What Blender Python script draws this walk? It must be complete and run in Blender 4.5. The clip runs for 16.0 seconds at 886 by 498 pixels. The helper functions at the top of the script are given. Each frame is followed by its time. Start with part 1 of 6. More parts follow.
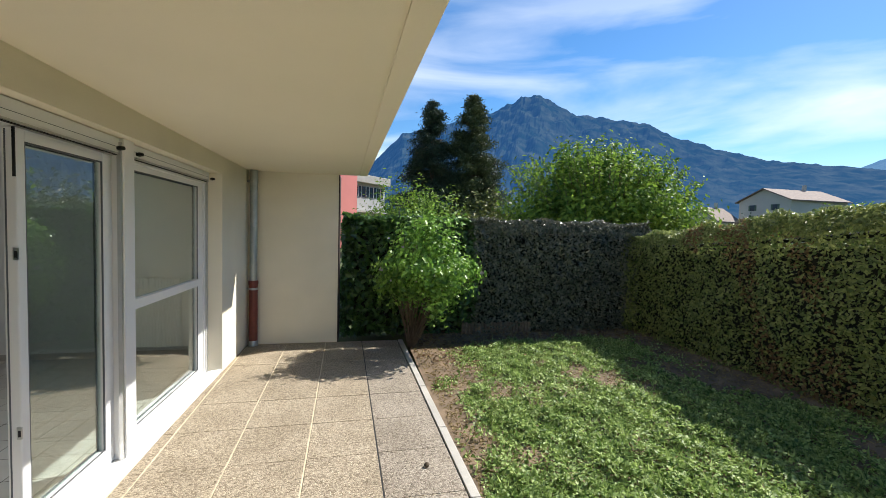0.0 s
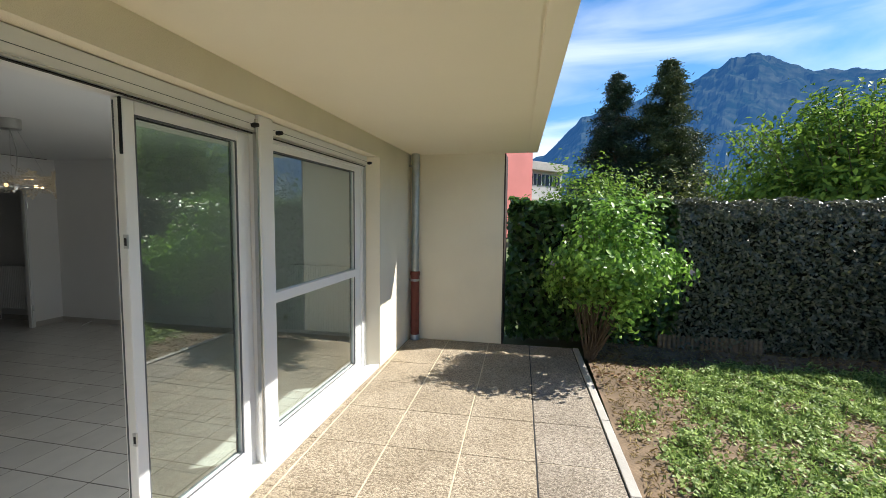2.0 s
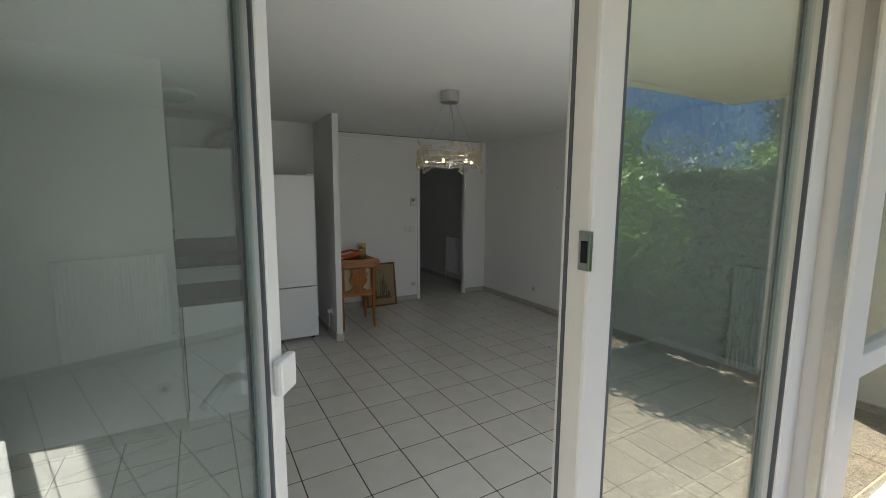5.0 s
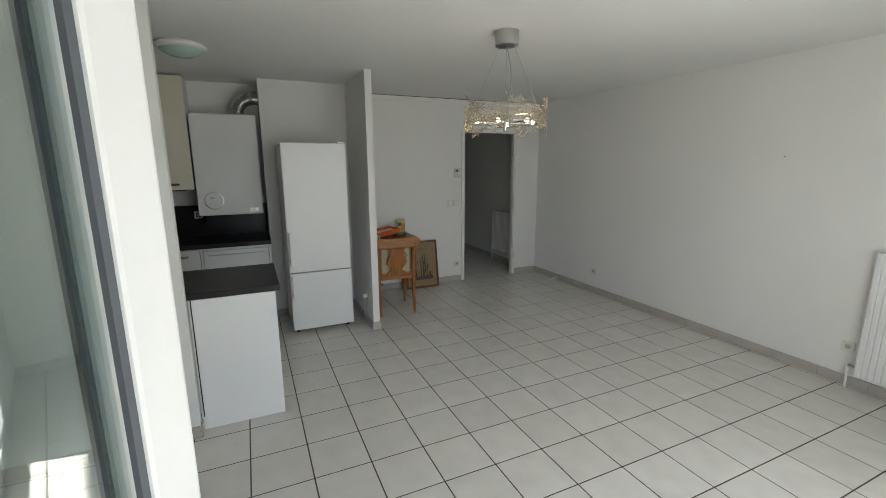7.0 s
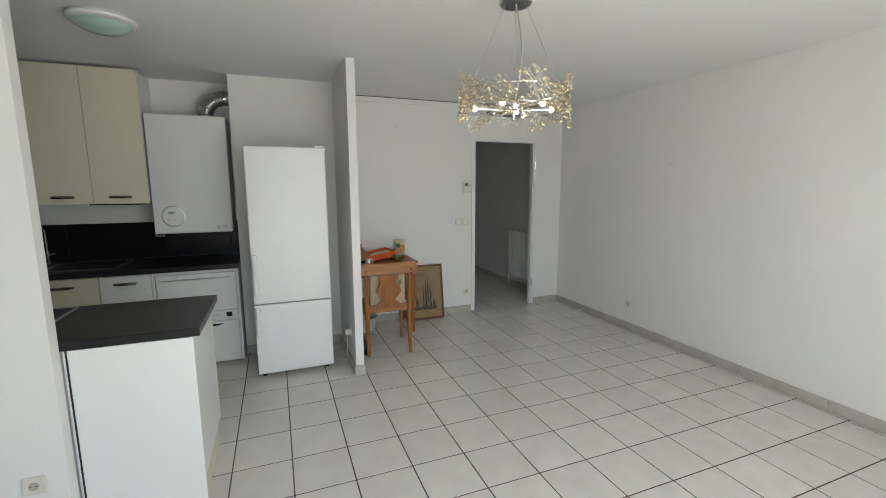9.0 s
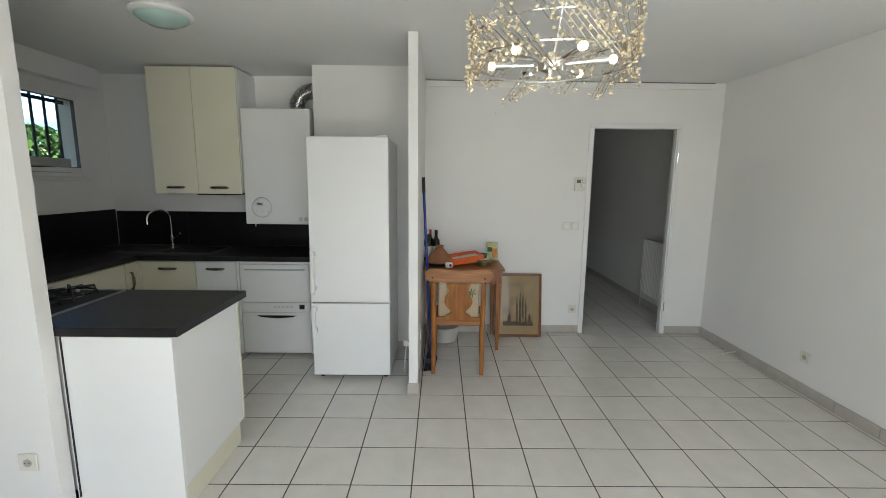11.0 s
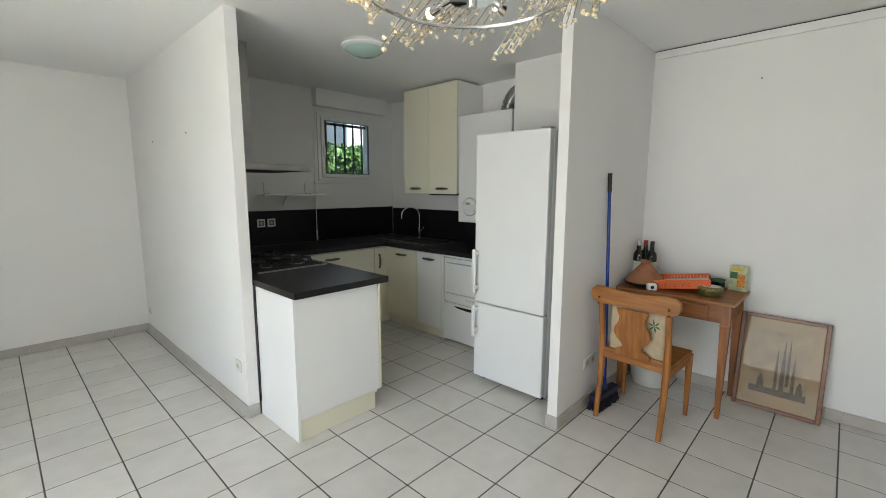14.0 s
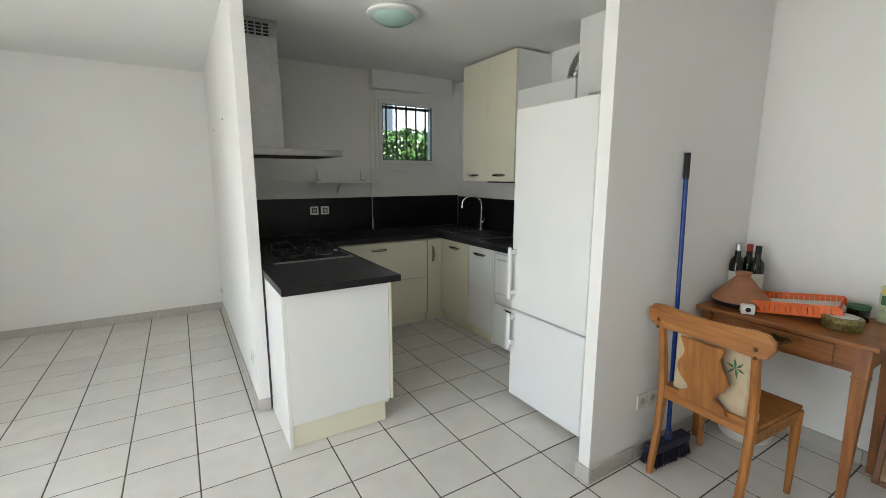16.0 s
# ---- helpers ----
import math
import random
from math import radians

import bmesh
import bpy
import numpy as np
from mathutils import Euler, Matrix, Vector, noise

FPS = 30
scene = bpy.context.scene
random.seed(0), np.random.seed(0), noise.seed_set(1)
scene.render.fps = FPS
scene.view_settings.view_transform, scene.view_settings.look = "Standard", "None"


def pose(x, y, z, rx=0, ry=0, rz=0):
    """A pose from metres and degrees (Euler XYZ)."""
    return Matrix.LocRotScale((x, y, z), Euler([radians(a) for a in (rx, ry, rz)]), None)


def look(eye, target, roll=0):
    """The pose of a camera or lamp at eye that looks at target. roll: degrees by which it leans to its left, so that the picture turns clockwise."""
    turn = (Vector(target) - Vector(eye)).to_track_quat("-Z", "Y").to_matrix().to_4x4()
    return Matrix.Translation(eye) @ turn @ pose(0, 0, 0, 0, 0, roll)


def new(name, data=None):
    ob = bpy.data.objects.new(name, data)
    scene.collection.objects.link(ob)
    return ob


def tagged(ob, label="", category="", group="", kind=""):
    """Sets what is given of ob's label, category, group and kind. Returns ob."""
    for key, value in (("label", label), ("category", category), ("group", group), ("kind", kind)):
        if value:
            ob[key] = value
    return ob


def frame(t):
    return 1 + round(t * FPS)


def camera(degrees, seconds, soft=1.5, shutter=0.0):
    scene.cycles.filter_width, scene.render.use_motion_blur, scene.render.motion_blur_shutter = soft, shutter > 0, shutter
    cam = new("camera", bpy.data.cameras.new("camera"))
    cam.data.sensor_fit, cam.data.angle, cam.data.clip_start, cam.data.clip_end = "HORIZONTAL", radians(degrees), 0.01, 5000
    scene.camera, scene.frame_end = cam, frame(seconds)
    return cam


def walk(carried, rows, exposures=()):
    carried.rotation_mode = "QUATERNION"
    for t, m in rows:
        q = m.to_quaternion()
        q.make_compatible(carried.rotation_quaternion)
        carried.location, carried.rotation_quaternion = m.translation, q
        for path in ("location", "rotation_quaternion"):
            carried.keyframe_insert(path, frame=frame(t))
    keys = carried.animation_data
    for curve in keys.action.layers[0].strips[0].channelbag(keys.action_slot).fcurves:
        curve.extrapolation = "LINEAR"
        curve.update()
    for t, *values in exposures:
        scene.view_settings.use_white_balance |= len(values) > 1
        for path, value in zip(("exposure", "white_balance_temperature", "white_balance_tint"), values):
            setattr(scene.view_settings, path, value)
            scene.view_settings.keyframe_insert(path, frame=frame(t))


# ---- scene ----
cam = camera(92.2, 16.0, soft=0.8)
PATH = [
    (0, (0.423, 0.153, 1.752), (0.82, 2.111, 1.661), 1.4),
    (0.5, (0.441, 0.387, 1.743), (0.666, 2.371, 1.621), 1.4),
    (1, (0.465, 0.58, 1.734), (0.534, 2.574, 1.608), 1.2),
    (1.5, (0.515, 0.824, 1.72), (0.386, 2.815, 1.579), 1.1),
    (2, (0.52, 1.057, 1.707), (0.112, 3.009, 1.554), 0.6),
    (2.5, (0.371, 1.318, 1.688), (-0.237, 3.215, 1.514), 0.6),
    (3, (0.194, 1.502, 1.683), (-0.7, 3.279, 1.472), 0.4),
    (3.5, (-0.012, 1.722, 1.682), (-1.342, 3.197, 1.448), 0.8),
    (4, (-0.245, 1.866, 1.673), (-1.803, 3.098, 1.438), 0.9),
    (4.5, (-0.5, 1.978, 1.668), (-2.162, 3.066, 1.431), 0.5),
    (6.8, (-1.296, 2.276, 1.676), (-3.084, 3.089, 1.298), 0.1),
    (7, (-1.327, 2.304, 1.659), (-3.113, 3.115, 1.265), -0.3),
    (7.5, (-1.512, 2.335, 1.636), (-3.272, 3.195, 1.233), -1.0),
    (8, (-1.689, 2.42, 1.6), (-3.424, 3.346, 1.239), -0.6),
    (8.5, (-1.842, 2.602, 1.579), (-3.596, 3.502, 1.24), -0.6),
    (9, (-1.97, 2.807, 1.56), (-3.812, 3.527, 1.262), -0.2),
    (9.2, (-2.027, 2.858, 1.525), (-3.892, 3.524, 1.251), 0.0),
    (11.3, (-2.481, 3.691, 1.54), (-4.455, 3.617, 1.229), 0.8),
    (11.5, (-2.534, 3.761, 1.538), (-4.506, 3.631, 1.233), 0.9),
    (12, (-2.637, 3.96, 1.509), (-4.568, 3.535, 1.205), -0.2),
    (12.5, (-2.721, 4.176, 1.501), (-4.548, 3.425, 1.194), 0.3),
    (13, (-2.861, 4.307, 1.484), (-4.598, 3.363, 1.182), -0.1),
    (13.5, (-2.973, 4.413, 1.481), (-4.615, 3.306, 1.196), -0.3),
    (14, (-3.085, 4.592, 1.473), (-4.526, 3.233, 1.191), 0.2),
    (14.5, (-3.214, 4.716, 1.467), (-4.512, 3.222, 1.177), 0.5),
    (15, (-3.395, 4.696, 1.455), (-4.666, 3.18, 1.161), 2.2),
    (15.5, (-3.579, 4.667, 1.46), (-4.783, 3.1, 1.149), 1.4),
    (16, (-3.787, 4.618, 1.461), (-4.822, 2.94, 1.124), 0.1),
]
EXPOSURES = [(0, 0.92), (2, 1.12), (3.5, 1.30), (4.7, 1.50), (6.8, 2.55), (7, 2.58), (7.5, 2.60), (8, 3.02), (8.5, 3.12), (9, 3.19), (11.5, 3.38), (13.5, 3.53), (15, 3.63), (16, 3.72)]
walk(cam, [(t, look(eye, target, roll)) for t, eye, target, roll in PATH], EXPOSURES)

# ---- light ----

SUN_WAY = Vector((-1.0, -0.5, -1.085)).normalized()
world = bpy.data.worlds.new("sky")
scene.world = world
world.use_nodes = True
wn, wl = world.node_tree.nodes, world.node_tree.links
wn.clear()
sky = wn.new("ShaderNodeTexSky")
sky.sky_type, sky.sun_disc = "NISHITA", False
sky.sun_elevation, sky.sun_rotation = math.asin(-SUN_WAY.z), math.atan2(-SUN_WAY.x, -SUN_WAY.y)
bg, wout = wn.new("ShaderNodeBackground"), wn.new("ShaderNodeOutputWorld")
bg.inputs[1].default_value = 0.09
sky.air_density, sky.dust_density, sky.ozone_density, sky.altitude = 1.0, 0.25, 3.0, 600
# thin streaks of high cloud
ctc, cmap, cnoise, cramp, cmix = (wn.new("ShaderNode" + k) for k in ("TexCoord", "Mapping", "TexNoise", "ValToRGB", "Mix"))
cmap.inputs["Scale"].default_value, cmap.inputs["Rotation"].default_value = (1.1, 1.1, 5.0), (0.1, 0.12, 0.4)
cnoise.inputs["Scale"].default_value, cnoise.inputs["Detail"].default_value, cnoise.inputs["Distortion"].default_value = 1.7, 8.0, 0.5
cramp.color_ramp.elements[0].position, cramp.color_ramp.elements[1].position = 0.43, 0.66
cmix.data_type = "RGBA"
cmix.inputs["B"].default_value = (8.0, 8.3, 8.8, 1)
wl.new(ctc.outputs["Generated"], cmap.inputs[0])
wl.new(cmap.outputs[0], cnoise.inputs["Vector"])
wl.new(cnoise.outputs["Fac"], cramp.inputs[0])
csep, cup, cmul = wn.new("ShaderNodeSeparateXYZ"), wn.new("ShaderNodeValToRGB"), wn.new("ShaderNodeMath")
cup.color_ramp.elements[0].position, cup.color_ramp.elements[0].color = 0.0, (0.9, 0.9, 0.9, 1)
cup.color_ramp.elements[1].position, cup.color_ramp.elements[1].color = 0.62, (0.05, 0.05, 0.05, 1)
cmul.operation = "MULTIPLY"
wl.new(ctc.outputs["Generated"], csep.inputs[0])
wl.new(csep.outputs["Z"], cup.inputs[0])
wl.new(cramp.outputs[0], cmul.inputs[0])
wl.new(cup.outputs[0], cmul.inputs[1])
wl.new(cmul.outputs[0], cmix.inputs["Factor"])
deep = wn.new("ShaderNodeHueSaturation")
deep.inputs["Saturation"].default_value, deep.inputs["Value"].default_value = 1.28, 0.92
wl.new(sky.outputs[0], deep.inputs["Color"])
wl.new(deep.outputs[0], cmix.inputs["A"])
wl.new(cmix.outputs["Result"], bg.inputs[0])
wl.new(bg.outputs[0], wout.inputs[0])
sun = new("sun", bpy.data.lights.new("sun", "SUN"))
sun.data.energy, sun.data.angle, sun.data.color = 4.5, radians(0.6), (1.0, 0.955, 0.875)
sun.matrix_world = look((0, 0, 30), Vector((0, 0, 30)) + SUN_WAY)
# the sky's light through the wide terrace opening
day = new("window_light", bpy.data.lights.new("window_light", "AREA"))
day.data.shape, day.data.size, day.data.size_y = "RECTANGLE", 2.5, 2.05
day.data.energy, day.data.color = 5.5, (0.95, 0.965, 0.95)
day.matrix_world = look((-1.41, 3.86, 1.20), (-3.0, 3.84, 1.16))


# ---- materials ----
def mat(name, col, rough=0.6, metal=0.0, var=0.08, scale=6.0, bump=0.0, bscale=80.0, spec=0.5, coat=0.0):
    """A surface with slow stains, fine grain and relief, in object space metres."""
    m = bpy.data.materials.new(name)
    m.use_nodes = True
    n, l = m.node_tree.nodes, m.node_tree.links
    b = n["Principled BSDF"]
    b.inputs["Roughness"].default_value, b.inputs["Metallic"].default_value = rough, metal
    b.inputs["Specular IOR Level"].default_value, b.inputs["Coat Weight"].default_value = spec, coat
    geo = n.new("ShaderNodeNewGeometry")
    a = n.new("ShaderNodeTexNoise")
    a.inputs["Scale"].default_value, a.inputs["Detail"].default_value = scale, 5.0
    g = n.new("ShaderNodeTexNoise")
    g.inputs["Scale"].default_value, g.inputs["Detail"].default_value = bscale, 3.0
    for t in (a, g):
        l.new(geo.outputs["Position"], t.inputs["Vector"])
    mixf = n.new("ShaderNodeMath")
    mixf.operation = "MULTIPLY_ADD"
    l.new(g.outputs["Fac"], mixf.inputs[0])
    mixf.inputs[1].default_value = 0.4
    l.new(a.outputs["Fac"], mixf.inputs[2])
    r = n.new("ShaderNodeValToRGB")
    r.color_ramp.elements[0].position, r.color_ramp.elements[1].position = 0.45, 0.95
    r.color_ramp.elements[0].color = (*[c * (1 - var) for c in col], 1)
    r.color_ramp.elements[1].color = (*[min(1, c * (1 + var)) for c in col], 1)
    l.new(mixf.outputs[0], r.inputs[0])
    l.new(r.outputs[0], b.inputs["Base Color"])
    if bump:
        bp = n.new("ShaderNodeBump")
        bp.inputs["Strength"].default_value, bp.inputs["Distance"].default_value = bump, 0.004
        l.new(g.outputs["Fac"], bp.inputs["Height"])
        l.new(bp.outputs[0], b.inputs["Normal"])
    return m


def leafmat(name, c0, c1, rough=0.5, spec=0.3, through_light=0.25):
    """Leaves: each island its own tone, some light passing through."""
    m = bpy.data.materials.new(name)
    m.use_nodes = True
    n, l = m.node_tree.nodes, m.node_tree.links
    b = n["Principled BSDF"]
    b.inputs["Roughness"].default_value, b.inputs["Specular IOR Level"].default_value = rough, spec
    geo, r = n.new("ShaderNodeNewGeometry"), n.new("ShaderNodeValToRGB")
    r.color_ramp.elements[0].color, r.color_ramp.elements[1].color = (*c0, 1), (*c1, 1)
    l.new(geo.outputs["Random Per Island"], r.inputs[0])
    l.new(r.outputs[0], b.inputs["Base Color"])
    t, mx = n.new("ShaderNodeBsdfTranslucent"), n.new("ShaderNodeMixShader")
    l.new(r.outputs[0], t.inputs[0])
    mx.inputs[0].default_value = through_light
    l.new(b.outputs[0], mx.inputs[1])
    l.new(t.outputs[0], mx.inputs[2])
    l.new(mx.outputs[0], n["Material Output"].inputs[0])
    return m


def glassmat(name, tint=(0.84, 0.925, 0.905), sheen=0.26):
    """A pane: clear, with a mirror-like sheen that grows at grazing angles."""
    m = bpy.data.materials.new(name)
    m.use_nodes = True
    n, l = m.node_tree.nodes, m.node_tree.links
    n.remove(n["Principled BSDF"])
    f, tr, gl, mx = n.new("ShaderNodeLayerWeight"), n.new("ShaderNodeBsdfTransparent"), n.new("ShaderNodeBsdfGlossy"), n.new("ShaderNodeMixShader")
    pw, ma = n.new("ShaderNodeMath"), n.new("ShaderNodeMath")
    pw.operation, ma.operation = "POWER", "MULTIPLY_ADD"
    f.inputs[0].default_value, pw.inputs[1].default_value = 0.5, 4.5
    ma.inputs[1].default_value, ma.inputs[2].default_value = 0.80, sheen
    tr.inputs[0].default_value = (*tint, 1)
    gl.inputs["Roughness"].default_value = 0.0
    l.new(f.outputs["Facing"], pw.inputs[0])
    l.new(pw.outputs[0], ma.inputs[0])
    l.new(ma.outputs[0], mx.inputs[0])
    l.new(tr.outputs[0], mx.inputs[1])
    l.new(gl.outputs[0], mx.inputs[2])
    l.new(mx.outputs[0], n["Material Output"].inputs[0])
    return m


def glowmat(name, col, power):
    m = bpy.data.materials.new(name)
    m.use_nodes = True
    b = m.node_tree.nodes["Principled BSDF"]
    b.inputs["Base Color"].default_value = (*col, 1)
    b.inputs["Emission Color"].default_value, b.inputs["Emission Strength"].default_value = (*col, 1), power
    return m


M_WALL = mat("white_wall_paint", (0.80, 0.79, 0.77), 0.7, var=0.025, scale=1.5, bump=0.15, bscale=160)
M_CEIL = mat("white_ceiling_paint", (0.80, 0.80, 0.79), 0.8, var=0.02, scale=1.2, bump=0.1, bscale=120)
M_RENDER = mat("cream_render", (0.76, 0.705, 0.575), 0.85, var=0.05, scale=2.0, bump=0.5, bscale=220)
M_SOFFIT = mat("soffit_paint", (0.80, 0.74, 0.60), 0.85, var=0.03, scale=1.0, bump=0.3, bscale=200)
M_PVC = mat("white_pvc", (0.80, 0.80, 0.79), 0.3, var=0.02, scale=3)
M_IVORY = mat("ivory_plastic", (0.71, 0.69, 0.62), 0.35, var=0.03)
M_GASKET = mat("dark_rubber", (0.10, 0.11, 0.125), 0.6)
# M_GAP: near-black strips of it stand for the shade in narrow gaps and slots
M_GAP = mat("dark_gap", (0.02, 0.02, 0.02), 0.8)
M_GROUT = mat("dark_grout", (0.085, 0.074, 0.060), 0.9, var=0.2, scale=12)
M_SKIRT = mat("beige_skirting_tile", (0.46, 0.43, 0.39), 0.35, var=0.08, scale=9)
M_WHITE = mat("white_lacquer", (0.80, 0.80, 0.79), 0.25, var=0.015, scale=2, spec=0.5)
M_CREAM = mat("cream_gloss_front", (0.76, 0.73, 0.58), 0.12, var=0.02, scale=2)
M_TOP = mat("charcoal_worktop", (0.016, 0.015, 0.017), 0.34, var=0.5, scale=9, bump=0.1, bscale=120, spec=0.32)
M_STEEL = mat("brushed_steel", (0.55, 0.55, 0.54), 0.28, 1.0, var=0.06, scale=20)
M_CHROME = mat("chrome", (0.80, 0.80, 0.80), 0.08, 1.0, var=0.02)
M_BLACK = mat("black_iron", (0.012, 0.012, 0.013), 0.5, var=0.2, spec=0.35)
M_GLASS = glassmat("window_glass")
M_GLASS_THIN = glassmat("picture_glass", (0.97, 0.97, 0.96), 0.02)

ORIGIN = {}


def thing(name, label, category, loc=(0, 0, 0), rz=0.0, group="", kind=""):
    ob = new(name)
    ob.empty_display_size = 0.05
    m = pose(*loc, 0, 0, rz)
    ob.matrix_world = m
    ORIGIN[ob.name] = m
    return tagged(ob, label, category, group, kind)


def link_mesh(name, bm, material, smooth=False):
    me = bpy.data.meshes.new(name)
    bm.to_mesh(me)
    bm.free()
    me.materials.append(material)
    if smooth:
        me.polygons.foreach_set("use_smooth", [True] * len(me.polygons))
        me.set_sharp_from_angle(angle=radians(40))
    return new(name, me)


def part(name, bm, material, parent, label="", smooth=False, at=None):
    """One mesh under a thing or a part, in the thing's own axes."""
    ob = link_mesh(name, bm, material, smooth)
    ob.parent = parent
    if at is not None:
        ob.matrix_basis = at
    return tagged(ob, label)


def setting(name, bm, material, label, category, smooth=False):
    return tagged(link_mesh(name, bm, material, smooth), label, category, kind="structure")


def box(x0, x1, y0, y1, z0, z1, bevel=0.0, seg=2, bm=None):
    bm = bm or bmesh.new()
    made = bmesh.ops.create_cube(bm, size=1.0, matrix=Matrix.LocRotScale(((x0 + x1) / 2, (y0 + y1) / 2, (z0 + z1) / 2), None, (abs(x1 - x0), abs(y1 - y0), abs(z1 - z0))))
    if bevel:
        edges = list({e for v in made["verts"] for e in v.link_edges})
        bmesh.ops.bevel(bm, geom=edges, offset=bevel, segments=seg, profile=0.5, affect="EDGES")
    return bm


def lathe(profile, segs=24, bm=None, at=None):
    """A turned body from (radius, height) pairs."""
    bm = bm or bmesh.new()
    rings = []
    for r, z in profile:
        ring = [bm.verts.new(((at or Matrix()) @ Vector((r * math.cos(a), r * math.sin(a), z)))) for a in (2 * math.pi * k / segs for k in range(segs))]
        rings.append(ring)
    for a, b in zip(rings, rings[1:]):
        for k in range(segs):
            bm.faces.new((a[k], a[(k + 1) % segs], b[(k + 1) % segs], b[k]))
    if profile[0][0] > 1e-5:
        bm.faces.new(rings[0][::-1])
    if profile[-1][0] > 1e-5:
        bm.faces.new(rings[-1])
    return bm


def tube(points, radius, segs=8, bm=None):
    """A round bar along a line of points; radius may be a list."""
    bm = bm or bmesh.new()
    pts = [Vector(p) for p in points]
    rings = []
    for i, p in enumerate(pts):
        d = (pts[min(i + 1, len(pts) - 1)] - pts[max(i - 1, 0)]).normalized()
        side = d.cross(Vector((0, 0, 1)) if abs(d.z) < 0.9 else Vector((1, 0, 0))).normalized()
        up = side.cross(d)
        r = radius[i] if isinstance(radius, (list, tuple)) else radius
        rings.append([bm.verts.new(p + r * (math.cos(a) * side + math.sin(a) * up)) for a in (2 * math.pi * k / segs for k in range(segs))])
    for a, b in zip(rings, rings[1:]):
        for k in range(segs):
            bm.faces.new((a[k], a[(k + 1) % segs], b[(k + 1) % segs], b[k]))
    bm.faces.new(rings[0][::-1])
    bm.faces.new(rings[-1])
    return bm


def slab_outline(outline, thick, bm=None, bevel=0.0):
    """A board cut to an outline of (u, v), lying in x-z, thick along y."""
    bm = bm or bmesh.new()
    f = bm.faces.new([bm.verts.new((u, -thick / 2, v)) for u, v in outline])
    out = bmesh.ops.extrude_face_region(bm, geom=[f])
    bmesh.ops.translate(bm, vec=(0, thick, 0), verts=[v for v in out["geom"] if isinstance(v, bmesh.types.BMVert)])
    bmesh.ops.recalc_face_normals(bm, faces=bm.faces)
    if bevel:
        bmesh.ops.bevel(bm, geom=[e for e in bm.edges if len(e.link_faces) == 2 and e.calc_face_angle() > 1.0], offset=bevel, segments=2, affect="EDGES")
    return bm


# ---- structure ----
H = 2.50
XB, XK, YR, YN, YW, YP = -6.67, -6.60, 6.30, -0.57, 0.40, 3.355
XF, XI = -1.05, -1.38
TZ, GZ = 0.08, 0.05
DOOR = (5.06, 5.87, 2.07)

setting("floor_bed", box(-11.3, XI + 0.3, -0.9, YR + 0.3, -0.25, -0.0015), M_GROUT, "dark grout bed under the floor tiles", "floor")
setting("ceiling", box(-11.3, XF - 0.02, -0.9, YR + 0.3, H, H + 0.12), M_CEIL, "flat white painted ceiling", "ceiling")
bm = box(XB - 0.06, XB, YP, DOOR[0], 0, H)
box(XB - 0.06, XB, DOOR[1], YR, 0, H, bm=bm)
box(XB - 0.06, XB, DOOR[0], DOOR[1], DOOR[2], H, bm=bm)
setting("wall_west", bm, M_WALL, "white painted wall with a doorway to the hall", "wall")
setting("wall_north", box(-11.3, XF - 0.02, YR, YR + 0.25, 0, H), M_WALL, "long plain white painted wall", "wall")
setting("wall_south", box(-4.105, XF - 0.02, YN - 0.25, YN, 0, H), M_WALL, "plain white painted wall", "wall")
setting("wall_partition", box(XB, -5.352, YP, 3.42, 0, H), M_WALL, "thin white partition wall between kitchen and desk", "wall")
setting("wall_stub", box(-4.174, -4.105, YN, 1.915, 0, H), M_WALL, "white wall end beside the kitchen", "wall")
setting("wall_kitchen", box(XB - 0.10, XK, YW - 0.2, YP, 0, H), M_WALL, "white kitchen wall", "wall")
setting("flue_box", box(XK, -6.19, 2.482, YP, 0, H), M_WALL, "white boxed-in duct behind the fridge", "wall")
W0, W1, WZ0, WZ1 = -6.30, -5.56, 1.55, 2.27
bm = box(XK, W0, YW - 0.2, YW, 0, H)
box(W1, -4.174, YW - 0.2, YW, 0, H, bm=bm)
box(W0, W1, YW - 0.2, YW, 0, WZ0, bm=bm)
box(W0, W1, YW - 0.2, YW, WZ1, H, bm=bm)
setting("wall_kitchen_window", bm, M_WALL, "white kitchen wall with a small barred window", "wall")
# hall
setting("wall_hall_north", box(-11.2, XB - 0.06, 6.21, YR, 0, H), M_WALL, "white hall wall", "wall")
setting("wall_hall_south", box(-11.2, XB - 0.06, 4.55, 4.65, 0, H), M_WALL, "white hall wall", "wall")
setting("wall_hall_end", box(-11.3, -11.2, 4.55, YR, 0, H), M_WALL, "white hall end wall", "wall")
# facade
OY0, OY1, OZ = 1.52, 5.31, 2.31
bm = box(XI, XF, OY1, 6.9, 0, H)
box(XI, XF, -6.0, OY0, 0, H, bm=bm)
box(XI, XF, OY0, OY1, OZ, H, bm=bm)
setting("wall_facade", bm, M_RENDER, "cream rendered facade wall with a wide window opening", "wall")
setting("wall_lining", box(XI - 0.012, XI - 0.002, OY1, YR, 0, H), M_WALL, "white inside of the facade wall", "wall")
setting("wall_lining_south", box(XI - 0.012, XI - 0.002, YN, OY0, 0, H), M_WALL, "white inside of the facade wall", "wall")
setting("wall_lining_head", box(XI - 0.012, XI - 0.002, OY0, OY1, OZ, H), M_WALL, "white inside of the facade wall", "wall")
setting("trim_jamb_lining", box(XI - 0.004, -1.262, OY1 - 0.004, OY1 - 0.0005, 0.116, OZ), M_WALL, "white painted inner window reveal", "trim")
setting("trim_jamb_lining_south", box(XI - 0.004, -1.255, OY0 + 0.0005, OY0 + 0.004, 0.116, OZ), M_WALL, "white painted inner window reveal", "trim")
